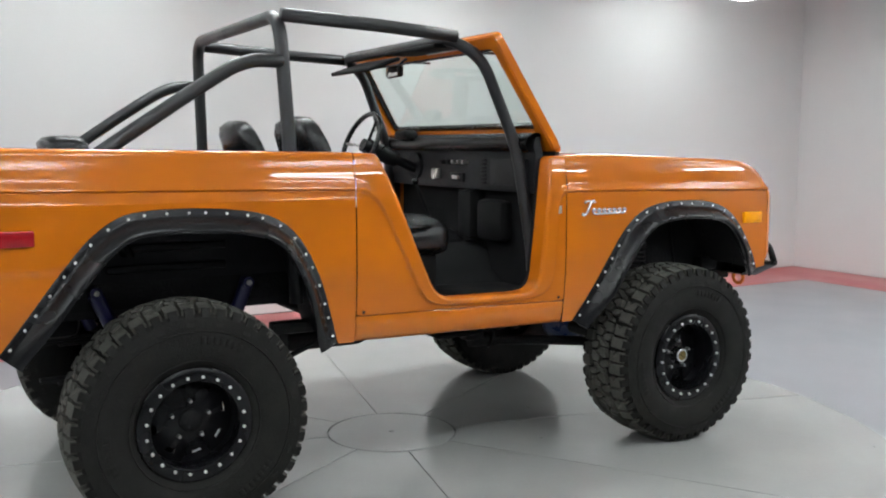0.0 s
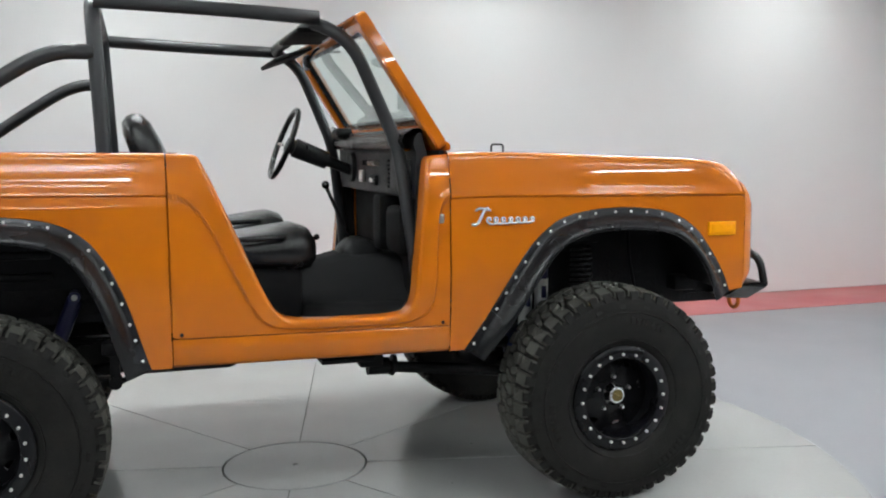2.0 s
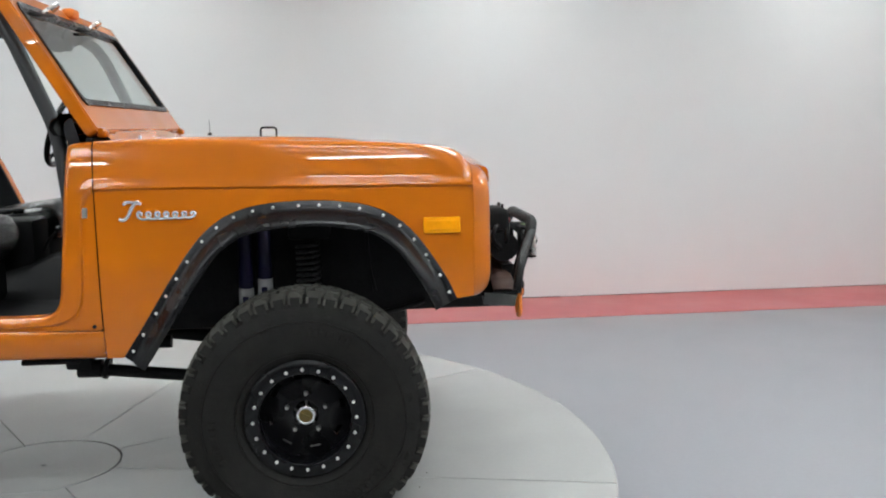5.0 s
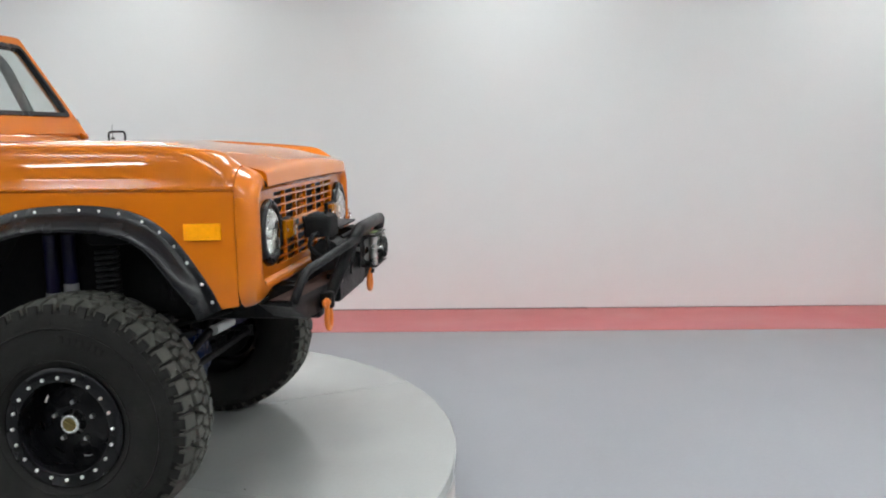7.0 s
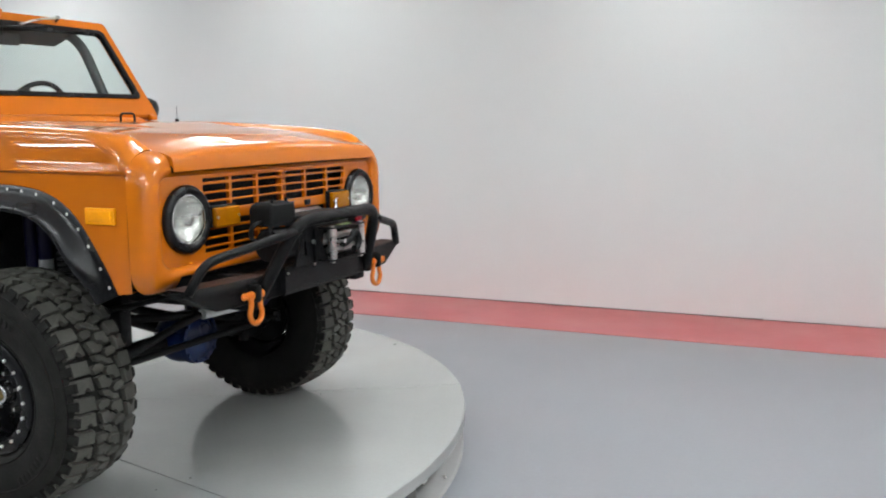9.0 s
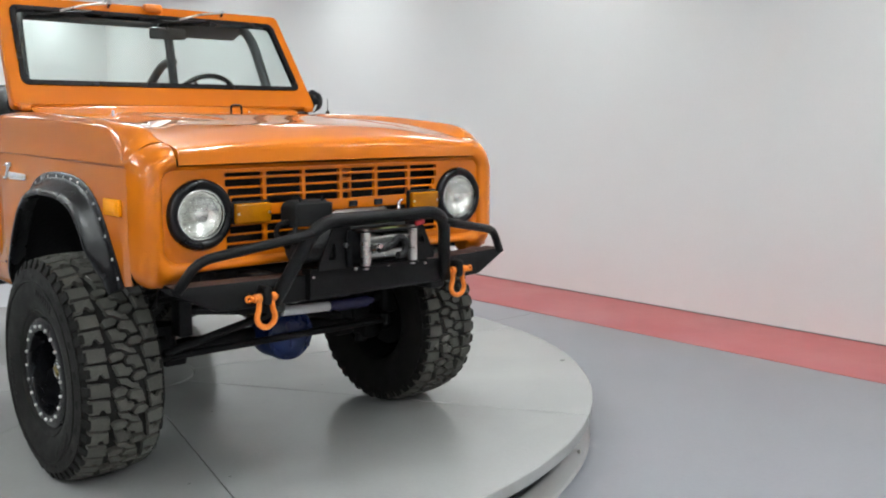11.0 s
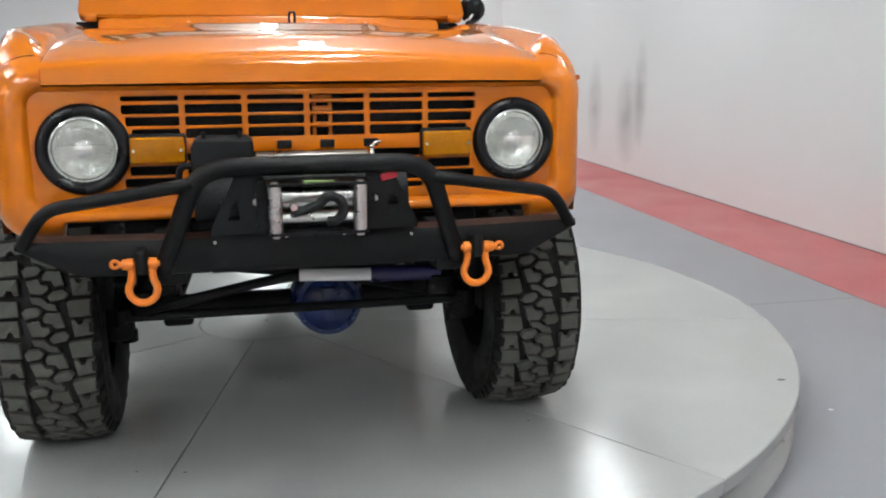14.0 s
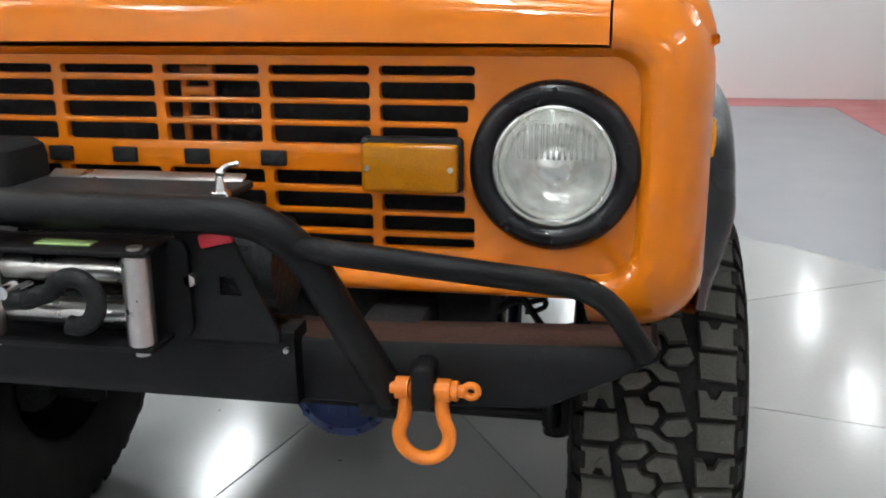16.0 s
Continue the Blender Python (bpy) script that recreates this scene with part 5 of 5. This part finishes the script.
winch = new("winch")
winch.parent = car
winch["label"] = "black electric winch with a steel roller fairlead"
bm = bmesh.new()
cyl(bm, (1.955, -0.30, 0.905), (1.955, -0.13, 0.905), 0.060, seg=28)
part("motor", bm, UNDER, winch)
bm = bmesh.new()
cyl(bm, (1.955, 0.12, 0.905), (1.955, 0.245, 0.905), 0.066, seg=28)
box(bm, (1.955, 0.18, 0.89), (0.12, 0.10, 0.12), 0.02)
part("gearbox", bm, UNDER, winch)
bm = bmesh.new()
cyl(bm, (1.955, -0.13, 0.905), (1.955, 0.12, 0.905), 0.04, seg=24)
part("drum", bm, STEEL, winch)
for z in (0.955, 0.85):
    bm = bmesh.new()
    cyl(bm, (1.985, -0.14, z), (1.985, 0.14, z), 0.009, seg=12)
    part("tie_bar", bm, UNDER, winch)
bm = bmesh.new()
box(bm, (1.93, 0.0, 0.998), (0.11, 0.34, 0.012), 0.004)
part("top_cover", bm, DASH, winch, "flat grey cover plate")
bm = bmesh.new()
box(bm, (1.885, 0.01, 1.007), (0.02, 0.30, 0.006), 0.002, Matrix.Rotation(radians(25), 3, "Y"))
part("cover_strip", bm, STEEL, winch)
bm = bmesh.new()
box(bm, (2.092, 0.005, 0.9615), (0.022, 0.075, 0.0016))
part("sticker", bm, mat("sticker_green", (0.35, 0.5, 0.2), 0.5, bump=0.0), winch, "small green and white sticker")
# control box
bm = bmesh.new()
secs = [((1.925, -0.225, 0.975), 0.055, 0.078, (1, 0, 0), (0, 1, 0)), ((1.925, -0.225, 1.035), 0.055, 0.079, (1, 0, 0), (0, 1, 0)), ((1.925, -0.222, 1.052), 0.050, 0.074, (1, 0, 0), (0, 1, 0)), ((1.92, -0.222, 1.062), 0.034, 0.062, (1, 0, 0), (0, 1, 0))]
pad(bm, secs, 32, 9.0)
part("control_box", bm, DARK, winch, "black solenoid control box", angle=40)
for y in (-0.27, -0.18):
    bm = bmesh.new()
    cyl(bm, (1.955, y, 1.055), (1.955, y, 1.075), 0.006, seg=8)
    part("stud", bm, UNDER, winch)
bm = bmesh.new()
tube(bm, [(1.93, -0.30, 0.99), (1.915, -0.335, 0.985), (1.90, -0.34, 0.94), (1.94, -0.31, 0.90)], 0.009, 10, 0.03)
tube(bm, [(1.96, -0.29, 0.985), (1.97, -0.31, 0.95), (1.965, -0.30, 0.92)], 0.008, 10, 0.02)
part("cable", bm, UNDER, winch)
# side plates with cut-outs
for sgn in (-1, 1):
    bm = bmesh.new()
    tri = [(sgn * 0.128, 0.826), (sgn * 0.262, 0.826), (sgn * 0.262, 0.842), (sgn * 0.200, 0.972), (sgn * 0.128, 0.972)]
    hole = [(sgn * 0.185, 0.888), (sgn * 0.215, 0.888), (sgn * 0.205, 0.912), (sgn * 0.185, 0.912)] if sgn > 0 else [(sgn * 0.190, 0.862), (sgn * 0.222, 0.862), (sgn * 0.203, 0.915), (sgn * 0.194, 0.915)]
    fill_plate(bm, [[(2.048, a, b) for a, b in tri], [(2.048, a, b) for a, b in hole]], (1, 0, 0), (-0.008, 0, 0))
    part("mount_plate", bm, POWDER, winch, smooth=False)
    bm = bmesh.new()
    cyl(bm, (2.046, sgn * 0.150, 0.908), (2.060, sgn * 0.150, 0.908), 0.0085, seg=6)
    part("bolt", bm, STEEL, winch)
# fairlead
bm = bmesh.new()
loops = [[(2.060, a, b) for a, b in rrect(0, 0.895, 0.30, 0.135, 0.02)], [(2.060, a, b) for a, b in rrect(0, 0.895, 0.185, 0.075, 0.01)]]
fill_plate(bm, loops, (1, 0, 0), (-0.008, 0, 0))
for z in (0.957, 0.834):
    box(bm, (2.085, 0, z), (0.075, 0.25, 0.007), 0.002)
part("fairlead_frame", bm, POWDER, winch, angle=30)
for sgn in (-1, 1):
    bm = bmesh.new()
    cyl(bm, (2.107, sgn * 0.105, 0.838), (2.107, sgn * 0.105, 0.953), 0.0178, seg=24)
    bmesh.ops.bevel(bm, geom=[e for e in bm.edges if e.calc_face_angle(0) > 1], offset=0.002, segments=2, affect="EDGES")
    part("roller", bm, STEEL, winch, "bright aluminium roller")
    bm = bmesh.new()
    cyl(bm, (2.107, sgn * 0.105, 0.824), (2.107, sgn * 0.105, 0.964), 0.010, seg=12)
    part("roller_pin", bm, STEEL, winch)
for z in (0.926, 0.868):
    bm = bmesh.new()
    cyl(bm, (2.083, -0.088, z), (2.083, 0.088, z), 0.0165, seg=24)
    part("roller", bm, STEEL, winch, "bright aluminium roller")
# hook
bm = bmesh.new()
pts = [(2.122, -0.055, 0.893), (2.125, -0.035, 0.893), (2.128, -0.018, 0.902)]
for k in range(13):
    a = radians(160 - 270 * k / 12)
    pts.append((2.128, 0.030 + 0.030 * math.cos(a), 0.896 + 0.032 * math.sin(a)))
tube(bm, pts, 0.0125, 12, 0.01)
cyl(bm, (2.125, -0.062, 0.893), (2.125, -0.028, 0.893), 0.014, 0.010, seg=14)
part("hook", bm, UNDER, winch, "black forged hook")
bm = bmesh.new()
cyl(bm, (2.112, -0.062, 0.905), (2.138, -0.062, 0.905), 0.009, seg=12)
cyl(bm, (2.08, -0.062, 0.90), (2.122, -0.062, 0.90), 0.006, seg=10)
part("clevis_pin", bm, CHROME, winch)
bm = bmesh.new()
box(bm, (2.054, 0.187, 0.964), (0.010, 0.044, 0.018), 0.003, Matrix.Rotation(radians(14), 3, "X"))
part("clutch_lever", bm, RED_PLASTIC, winch, "red clutch lever")
# chrome tow eye on the bar
bm = bmesh.new()
cyl(bm, (1.965, 0.158, 1.000), (1.965, 0.158, 1.006), 0.015, 0.012, seg=16)
cyl(bm, (1.965, 0.158, 1.005), (1.965, 0.158, 1.026), 0.009, 0.0045, seg=16)
bmesh.ops.create_uvsphere(bm, u_segments=14, v_segments=8, radius=0.0068, matrix=Matrix.Translation((1.964, 0.159, 1.030)))
tube(bm, [(1.964, 0.159, 1.030), (1.962, 0.166, 1.039), (1.958, 0.178, 1.042), (1.956, 0.184, 1.042)], 0.0042, 10, 0.010)
part("bar_latch", bm, CHROME, bump, "small chrome latch")

# ---------------------------------------------------------------- running gear


def gear(name, fn, material, label="", parent=None, angle=40):
    bm = bmesh.new()
    fn(bm)
    return part(name, bm, material, parent or car, label, angle=angle)


for sgn in (-1, 1):
    gear("frame_rail", lambda b: (box(b, (0.30, sgn * 0.37, 0.69), (1.75, 0.075, 0.11), 0.01), box(b, (1.55, sgn * 0.37, 0.74), (0.80, 0.075, 0.12), 0.01), box(b, (-1.25, sgn * 0.37, 0.83), (1.40, 0.075, 0.11), 0.01)), UNDER)
    gear("radius_arm", lambda b: (tube(b, [(0.30, sgn * 0.36, 0.487), (0.72, sgn * 0.38, 0.445), (1.12, sgn * 0.42, 0.40)], 0.024, 12), cyl(b, (0.27, sgn * 0.36, 0.487), (0.36, sgn * 0.36, 0.485), 0.036, seg=16), cyl(b, (0.37, sgn * 0.36, 0.487), (0.385, sgn * 0.36, 0.484), 0.045, seg=12)), UNDER, "black radius arm")
    gear("arm_bracket", lambda b: box(b, (0.28, sgn * 0.365, 0.55), (0.10, 0.07, 0.12), 0.012), UNDER)

    def coil(b):
        n = 180
        tube(b, [(1.178 + 0.042 * math.cos(k * 0.6), sgn * 0.50 + 0.042 * math.sin(k * 0.6), 0.60 + 0.37 * k / n) for k in range(n)], 0.0062, 6, 0.005)
    gear("coil_spring", coil, SPRING, "dark grey coil spring")
    gear("spring_tower", lambda b: (box(b, (1.185, sgn * 0.44, 1.03), (0.16, 0.16, 0.10), 0.02), tube(b, [(1.40, sgn * 0.50, 1.05), (1.40, sgn * 0.51, 0.92), (1.425, sgn * 0.52, 0.78)], 0.007, 8)), UNDER)
    for dx, top in ((0.0, 0.80), (0.072, 0.835)):
        x0 = 0.938 + dx
        gear("front_damper", lambda b: (cyl(b, (x0 + 0.004, sgn * 0.47, 1.02), (x0 + 0.0, sgn * 0.46, 0.74), 0.026, seg=18), cyl(b, (x0, sgn * 0.46, 0.74), (x0 - 0.005, sgn * 0.45, 0.46), 0.014, seg=12)), PURPLE, "purple-blue damper with a white body")
        gear("damper_body", lambda b: cyl(b, (x0 + 0.001, sgn * 0.463, top), (x0 - 0.002, sgn * 0.456, 0.60), 0.0285, seg=20), LABEL_WHITE, "white damper body")
        gear("damper_mark", lambda b: box(b, (x0, sgn * 0.492, top - 0.055), (0.022, 0.003, 0.05), 0.001), PURPLE)
    gear("spring_bucket", lambda b: (cyl(b, (1.185, sgn * 0.46, 0.44), (1.185, sgn * 0.46, 0.53), 0.078, 0.070, seg=22), box(b, (1.20, sgn * 0.50, 0.46), (0.16, 0.10, 0.07), 0.02)), UNDER)
    gear("brake_caliper", lambda b: (box(b, (1.27, sgn * 0.64, 0.52), (0.10, 0.11, 0.15), 0.025), cyl(b, (1.27, sgn * 0.59, 0.53), (1.27, sgn * 0.55, 0.53), 0.034, seg=16), tube(b, [(1.27, sgn * 0.56, 0.56), (1.30, sgn * 0.50, 0.66), (1.25, sgn * 0.44, 0.74)], 0.008, 8, 0.05)), UNDER, "black brake caliper with a hose")
    gear("steering_arm_bracket", lambda b: (box(b, (1.33, sgn * 0.42, 0.60), (0.08, 0.06, 0.20), 0.015), box(b, (1.30, sgn * 0.40, 0.68), (0.16, 0.10, 0.08), 0.02)), UNDER)
    gear("spring_hanger", lambda b: (box(b, (-0.715, sgn * 0.455, 0.60), (0.035, 0.012, 0.17), 0.004), box(b, (-0.715, sgn * 0.50, 0.60), (0.035, 0.012, 0.17), 0.004), cyl(b, (-0.715, sgn * 0.44, 0.535), (-0.715, sgn * 0.515, 0.535), 0.024, seg=14), box(b, (-0.66, sgn * 0.475, 0.66), (0.20, 0.07, 0.05), 0.01)), UNDER)
    gear("stay_bar", lambda b: tube(b, [(-0.72, sgn * 0.48, 0.525), (-0.58, sgn * 0.50, 0.585), (-0.50, sgn * 0.55, 0.66)], 0.011, 10, 0.03), UNDER)
    # rear springs and dampers
    gear("leaf_spring", lambda b: [box(b, (-1.17, sgn * 0.415, 0.50 + 0.012 * k), (0.92 - 0.12 * (3 - k), 0.06, 0.010), 0.002) for k in range(4)], UNDER)
    for x0, x1 in ((-1.43, -1.30), (-0.845, -0.96)):
        gear("rear_damper", lambda b: (cyl(b, (x0, sgn * 0.43, 0.845), (x1, sgn * 0.43, 0.56), 0.028, seg=18), cyl(b, (x0, sgn * 0.465, 0.855), (x0, sgn * 0.40, 0.855), 0.022, seg=14)), PURPLE, "blue rear damper")
        gear("damper_bush", lambda b: cyl(b, (x0, sgn * 0.474, 0.855), (x0, sgn * 0.465, 0.855), 0.011, seg=12), STEEL)
    gear("steering_knuckle", lambda b: (box(b, (1.17, sgn * 0.60, 0.41), (0.12, 0.10, 0.20), 0.03), cyl(b, (1.17, sgn * 0.57, 0.30), (1.17, sgn * 0.57, 0.34), 0.03, seg=14), box(b, (1.28, sgn * 0.56, 0.45), (0.18, 0.05, 0.03), 0.01)), UNDER)
gear("front_axle", lambda b: (cyl(b, (1.17, -0.60, 0.412), (1.17, 0.60, 0.412), 0.040, seg=20), box(b, (1.17, -0.40, 0.38), (0.12, 0.10, 0.05), 0.015), box(b, (1.17, 0.44, 0.38), (0.12, 0.10, 0.05), 0.015)), UNDER, "black front axle tube")


def diff(b):
    bmesh.ops.create_uvsphere(b, u_segments=28, v_segments=16, radius=0.125, matrix=Matrix.Translation((1.19, 0.105, 0.420)) @ Matrix.Diagonal((1.0, 1.05, 0.92, 1)))
    cyl(b, (1.26, 0.105, 0.420), (1.285, 0.105, 0.420), 0.118, 0.112, seg=28)
    cyl(b, (1.285, 0.105, 0.420), (1.315, 0.105, 0.420), 0.095, 0.055, seg=28)
    for a in range(10):
        t = 2 * math.pi * a / 10
        cyl(b, (1.284, 0.105 + 0.104 * math.cos(t), 0.42 + 0.104 * math.sin(t)), (1.293, 0.105 + 0.104 * math.cos(t), 0.42 + 0.104 * math.sin(t)), 0.007, seg=8)
    box(b, (1.31, 0.105, 0.425), (0.02, 0.05, 0.12), 0.01)


gear("differential", diff, BLUE, "blue painted differential housing")
gear("tie_rod", lambda b: (tube(b, [(1.36, -0.56, 0.435), (1.36, 0.56, 0.432)], 0.015, 12), cyl(b, (1.36, -0.57, 0.41), (1.36, -0.57, 0.46), 0.02, seg=12), cyl(b, (1.36, 0.57, 0.41), (1.36, 0.57, 0.46), 0.02, seg=12)), UNDER)
gear("drag_link", lambda b: tube(b, [(1.38, -0.52, 0.455), (1.37, -0.1, 0.535), (1.36, 0.36, 0.585)], 0.017, 12), UNDER)
gear("track_bar", lambda b: tube(b, [(1.30, -0.42, 0.60), (1.27, 0.05, 0.53), (1.22, 0.45, 0.44)], 0.018, 12), UNDER)
gear("steering_damper", lambda b: (cyl(b, (1.385, 0.235, 0.542), (1.385, 0.44, 0.538), 0.027, seg=20), cyl(b, (1.385, 0.44, 0.538), (1.385, 0.475, 0.538), 0.014, seg=12)), PURPLE, "purple steering damper")
gear("steering_damper_body", lambda b: cyl(b, (1.385, 0.0, 0.552), (1.385, 0.235, 0.542), 0.022, seg=20), LABEL_WHITE, "white damper body")
gear("sway_bar", lambda b: tube(b, [(1.10, -0.48, 0.60), (1.62, -0.45, 0.72), (1.64, 0.45, 0.72), (1.10, 0.48, 0.60)], 0.011, 10, 0.06), UNDER)
gear("rear_axle", lambda b: (cyl(b, (-1.17, -0.62, 0.412), (-1.17, 0.62, 0.412), 0.042, seg=20), bmesh.ops.create_uvsphere(b, u_segments=24, v_segments=14, radius=0.135, matrix=Matrix.Translation((-1.18, 0.02, 0.42)))), UNDER, "black rear axle")
gear("drive_shaft", lambda b: cyl(b, (-1.05, 0.02, 0.43), (-0.20, 0.02, 0.56), 0.03, seg=16), UNDER)
gear("drive_shaft", lambda b: cyl(b, (1.10, 0.10, 0.44), (0.25, 0.10, 0.56), 0.028, seg=16), UNDER)
gear("gearbox", lambda b: (box(b, (0.15, 0.02, 0.66), (0.75, 0.26, 0.14), 0.05), box(b, (0.75, 0.0, 0.73), (0.70, 0.34, 0.24), 0.06)), UNDER)
gear("skid_plate", lambda b: box(b, (0.18, 0.0, 0.528), (0.22, 0.82, 0.022), 0.006), UNDER)
gear("fuel_tank", lambda b: box(b, (-1.66, 0.05, 0.73), (0.40, 0.70, 0.14), 0.04), UNDER)
gear("exhaust", lambda b: (tube(b, [(0.6, -0.22, 0.55), (-0.3, -0.24, 0.56), (-0.55, -0.24, 0.56)], 0.026, 14), box(b, (-0.45, -0.24, 0.56), (0.42, 0.17, 0.10), 0.045, seg=3)), UNDER)
gear("underfloor", lambda b: box(b, (-0.10, 0, 0.705), (1.00, 1.40, 0.02)), UNDER)
gear("front_crossmember", lambda b: (box(b, (1.70, 0, 0.785), (0.12, 1.00, 0.07), 0.015), box(b, (1.82, -0.37, 0.765), (0.16, 0.09, 0.09), 0.01), box(b, (1.82, 0.37, 0.765), (0.16, 0.09, 0.09), 0.01)), UNDER)
gear("engine", lambda b: (box(b, (1.0, 0, 0.90), (0.75, 0.52, 0.40), 0.08), box(b, (1.55, 0.05, 0.98), (0.20, 0.60, 0.36), 0.05)), UNDER)

# ---------------------------------------------------------------- trim and small things on the body
for sgn in (-1, 1):
    # chrome flourish in place of the script badge
    bm = bmesh.new()
    pts = []
    for k in range(121):
        u = k / 120
        a = 2 * math.pi * 6.5 * u
        x = 0.632 + 0.192 * u + 0.0135 * math.cos(a)
        z = 1.115 + 0.0125 * math.sin(a) * (1.0 - 0.25 * u)
        pts.append((x, sgn * (side_y(x, z) + 0.006), z))
    tube(bm, pts, 0.0046, 8, 0.003)
    badge = part("fender_badge", bm, SCRIPT, car, "chrome flourish badge on the fender", angle=80)
    for path, r in ((((0.572, 1.106), (0.584, 1.100), (0.600, 1.110), (0.612, 1.136), (0.626, 1.160), (0.640, 1.164)), 0.0064),
                    (((0.588, 1.154), (0.602, 1.164), (0.622, 1.160), (0.648, 1.156)), 0.0054)):
        bm = bmesh.new()
        tube(bm, [(x, sgn * (side_y(x, z) + 0.006), z) for x, z in path], r, 8, 0.012)
        part("badge_stroke", bm, SCRIPT, badge, angle=80)
    for x, z in ((0.462, 0.738), (-0.484, 0.750)):
        bm = bmesh.new()
        cyl(bm, (x, sgn * (side_y(x, z) - 0.002), z), (x, sgn * (side_y(x, z) + 0.003), z), 0.007, seg=12)
        part("door_bolt", bm, UNDER, car)

bm = bmesh.new()
hz = hood_z(1.0, 0.03)
tube(bm, [(0.970, 0.026, hz - 0.008), (0.970, 0.026, 1.404), (1.035, 0.040, 1.403), (1.035, 0.040, hz - 0.008)], 0.0045, 10, 0.014)
part("hood_loop", bm, UNDER, car, "black wire loop on the hood")
for y in (-0.33, 0.36):
    bm = bmesh.new()
    cyl(bm, (0.55, y, hood_z(0.56, y)), (0.55, y, hood_z(0.56, y) + 0.02), 0.007, 0.004, seg=10)
    part("washer_nozzle", bm, STEEL, car)
bm = bmesh.new()
zb = 1.364
cyl(bm, (0.645, 0.765, zb), (0.645, 0.765, zb + 0.022), 0.016, 0.008, seg=14)
cyl(bm, (0.645, 0.765, zb + 0.02), (0.645, 0.765, zb + 0.085), 0.0016, 0.0012, seg=8)
part("antenna", bm, UNDER, car, "short black stub antenna")
bm = bmesh.new()
cm = Vector((0.40, 0.850, 1.440))
dm = Vector((-0.93, -0.30, 0.0)).normalized()
cyl(bm, cm - dm * 0.022, cm + dm * 0.012, 0.046, 0.062, seg=32)
cyl(bm, cm - dm * 0.034, cm - dm * 0.022, 0.022, 0.046, seg=32)
rm = part("side_mirror", bm, RIM_BLACK, car, "round black side mirror")
bm = bmesh.new()
cyl(bm, cm + dm * 0.010, cm + dm * 0.0135, 0.056, seg=32)
part("mirror_glass", bm, CHROME, rm)
bm = bmesh.new()
tube(bm, [cm - dm * 0.02, (0.44, 0.82, 1.395), (0.455, 0.775, 1.372)], 0.007, 10, 0.02)
cyl(bm, (0.455, 0.772, 1.362), (0.455, 0.772, 1.378), 0.018, seg=14)
part("mirror_arm", bm, CHROME, rm)

# ---------------------------------------------------------------- marks on the table and wall
for x, y, r in ((1.311, 1.87, 0.020), (0.839, -0.048, 0.007), (1.575, -0.535, 0.006), (1.614, -0.388, 0.007), (0.586, -0.517, 0.006), (1.469, 0.774, 0.006), (0.819, 0.584, 0.005), (1.87, -1.405, 0.008)):
    bm = bmesh.new()
    bmesh.ops.create_circle(bm, cap_ends=True, segments=12, radius=r, matrix=Matrix.Translation((x - TX, y - TY, 0.0008)) @ Matrix.Diagonal((0.55, 1.0, 1, 1)))
    part("paint_chip", bm, CHIP, table)


def scuff_material():
    m = bpy.data.materials.new("wall_scuff_faded")
    m.use_nodes = True
    nt = m.node_tree
    b = nt.nodes["Principled BSDF"]
    b.inputs["Base Color"].default_value = (0.17, 0.125, 0.10, 1)
    b.inputs["Roughness"].default_value = 0.7
    tc = nt.nodes.new("ShaderNodeTexCoord")
    grad = nt.nodes.new("ShaderNodeTexGradient")
    grad.gradient_type = "SPHERICAL"
    mp = nt.nodes.new("ShaderNodeMapping")
    mp.inputs["Location"].default_value = (-1, -1, -1)
    mp.inputs["Scale"].default_value = (2, 2, 2)
    nt.links.new(tc.outputs["Generated"], mp.inputs["Vector"])
    mp2 = nt.nodes.new("ShaderNodeVectorMath")
    mp2.operation = "MULTIPLY"
    mp2.inputs[1].default_value = (1, 0, 1)
    nt.links.new(mp.outputs[0], mp2.inputs[0])
    nt.links.new(mp2.outputs[0], grad.inputs["Vector"])
    no = nt.nodes.new("ShaderNodeTexNoise")
    no.inputs["Scale"].default_value = 9.0
    nt.links.new(tc.outputs["Object"], no.inputs["Vector"])
    mul = nt.nodes.new("ShaderNodeMath")
    mul.operation = "MULTIPLY"
    nt.links.new(grad.outputs["Fac"], mul.inputs[0])
    nt.links.new(no.outputs["Fac"], mul.inputs[1])
    fade = nt.nodes.new("ShaderNodeMath")
    fade.operation = "MULTIPLY"
    fade.inputs[1].default_value = 0.22
    nt.links.new(mul.outputs[0], fade.inputs[0])
    nt.links.new(fade.outputs[0], b.inputs["Alpha"])
    return m


SCUFF_FADED = scuff_material()
for x, z0, z1, w in ((-6.82, -0.10, 1.15, 0.55), (-5.85, -0.14, 1.05, 0.75), (-5.50, 0.10, 1.40, 0.40)):
    bm = bmesh.new()
    box(bm, (x, WALL_N - 0.002, (z0 + z1) / 2), (w, 0.002, z1 - z0))
    tagged(part("wall_scuff", bm, SCUFF_FADED, smooth=False), "faint dark vertical scuff on the white wall", "scuff mark", kind="structure")
bm = bmesh.new()
bmesh.ops.create_circle(bm, cap_ends=True, segments=10, radius=0.012, matrix=Matrix.Translation((1.20, 2.19, -0.1985)) @ Matrix.Diagonal((0.7, 1.0, 1, 1)))
tagged(part("paint_speck", bm, LABEL_WHITE), "tiny white paint speck on the grey epoxy floor", "paint speck", kind="structure")
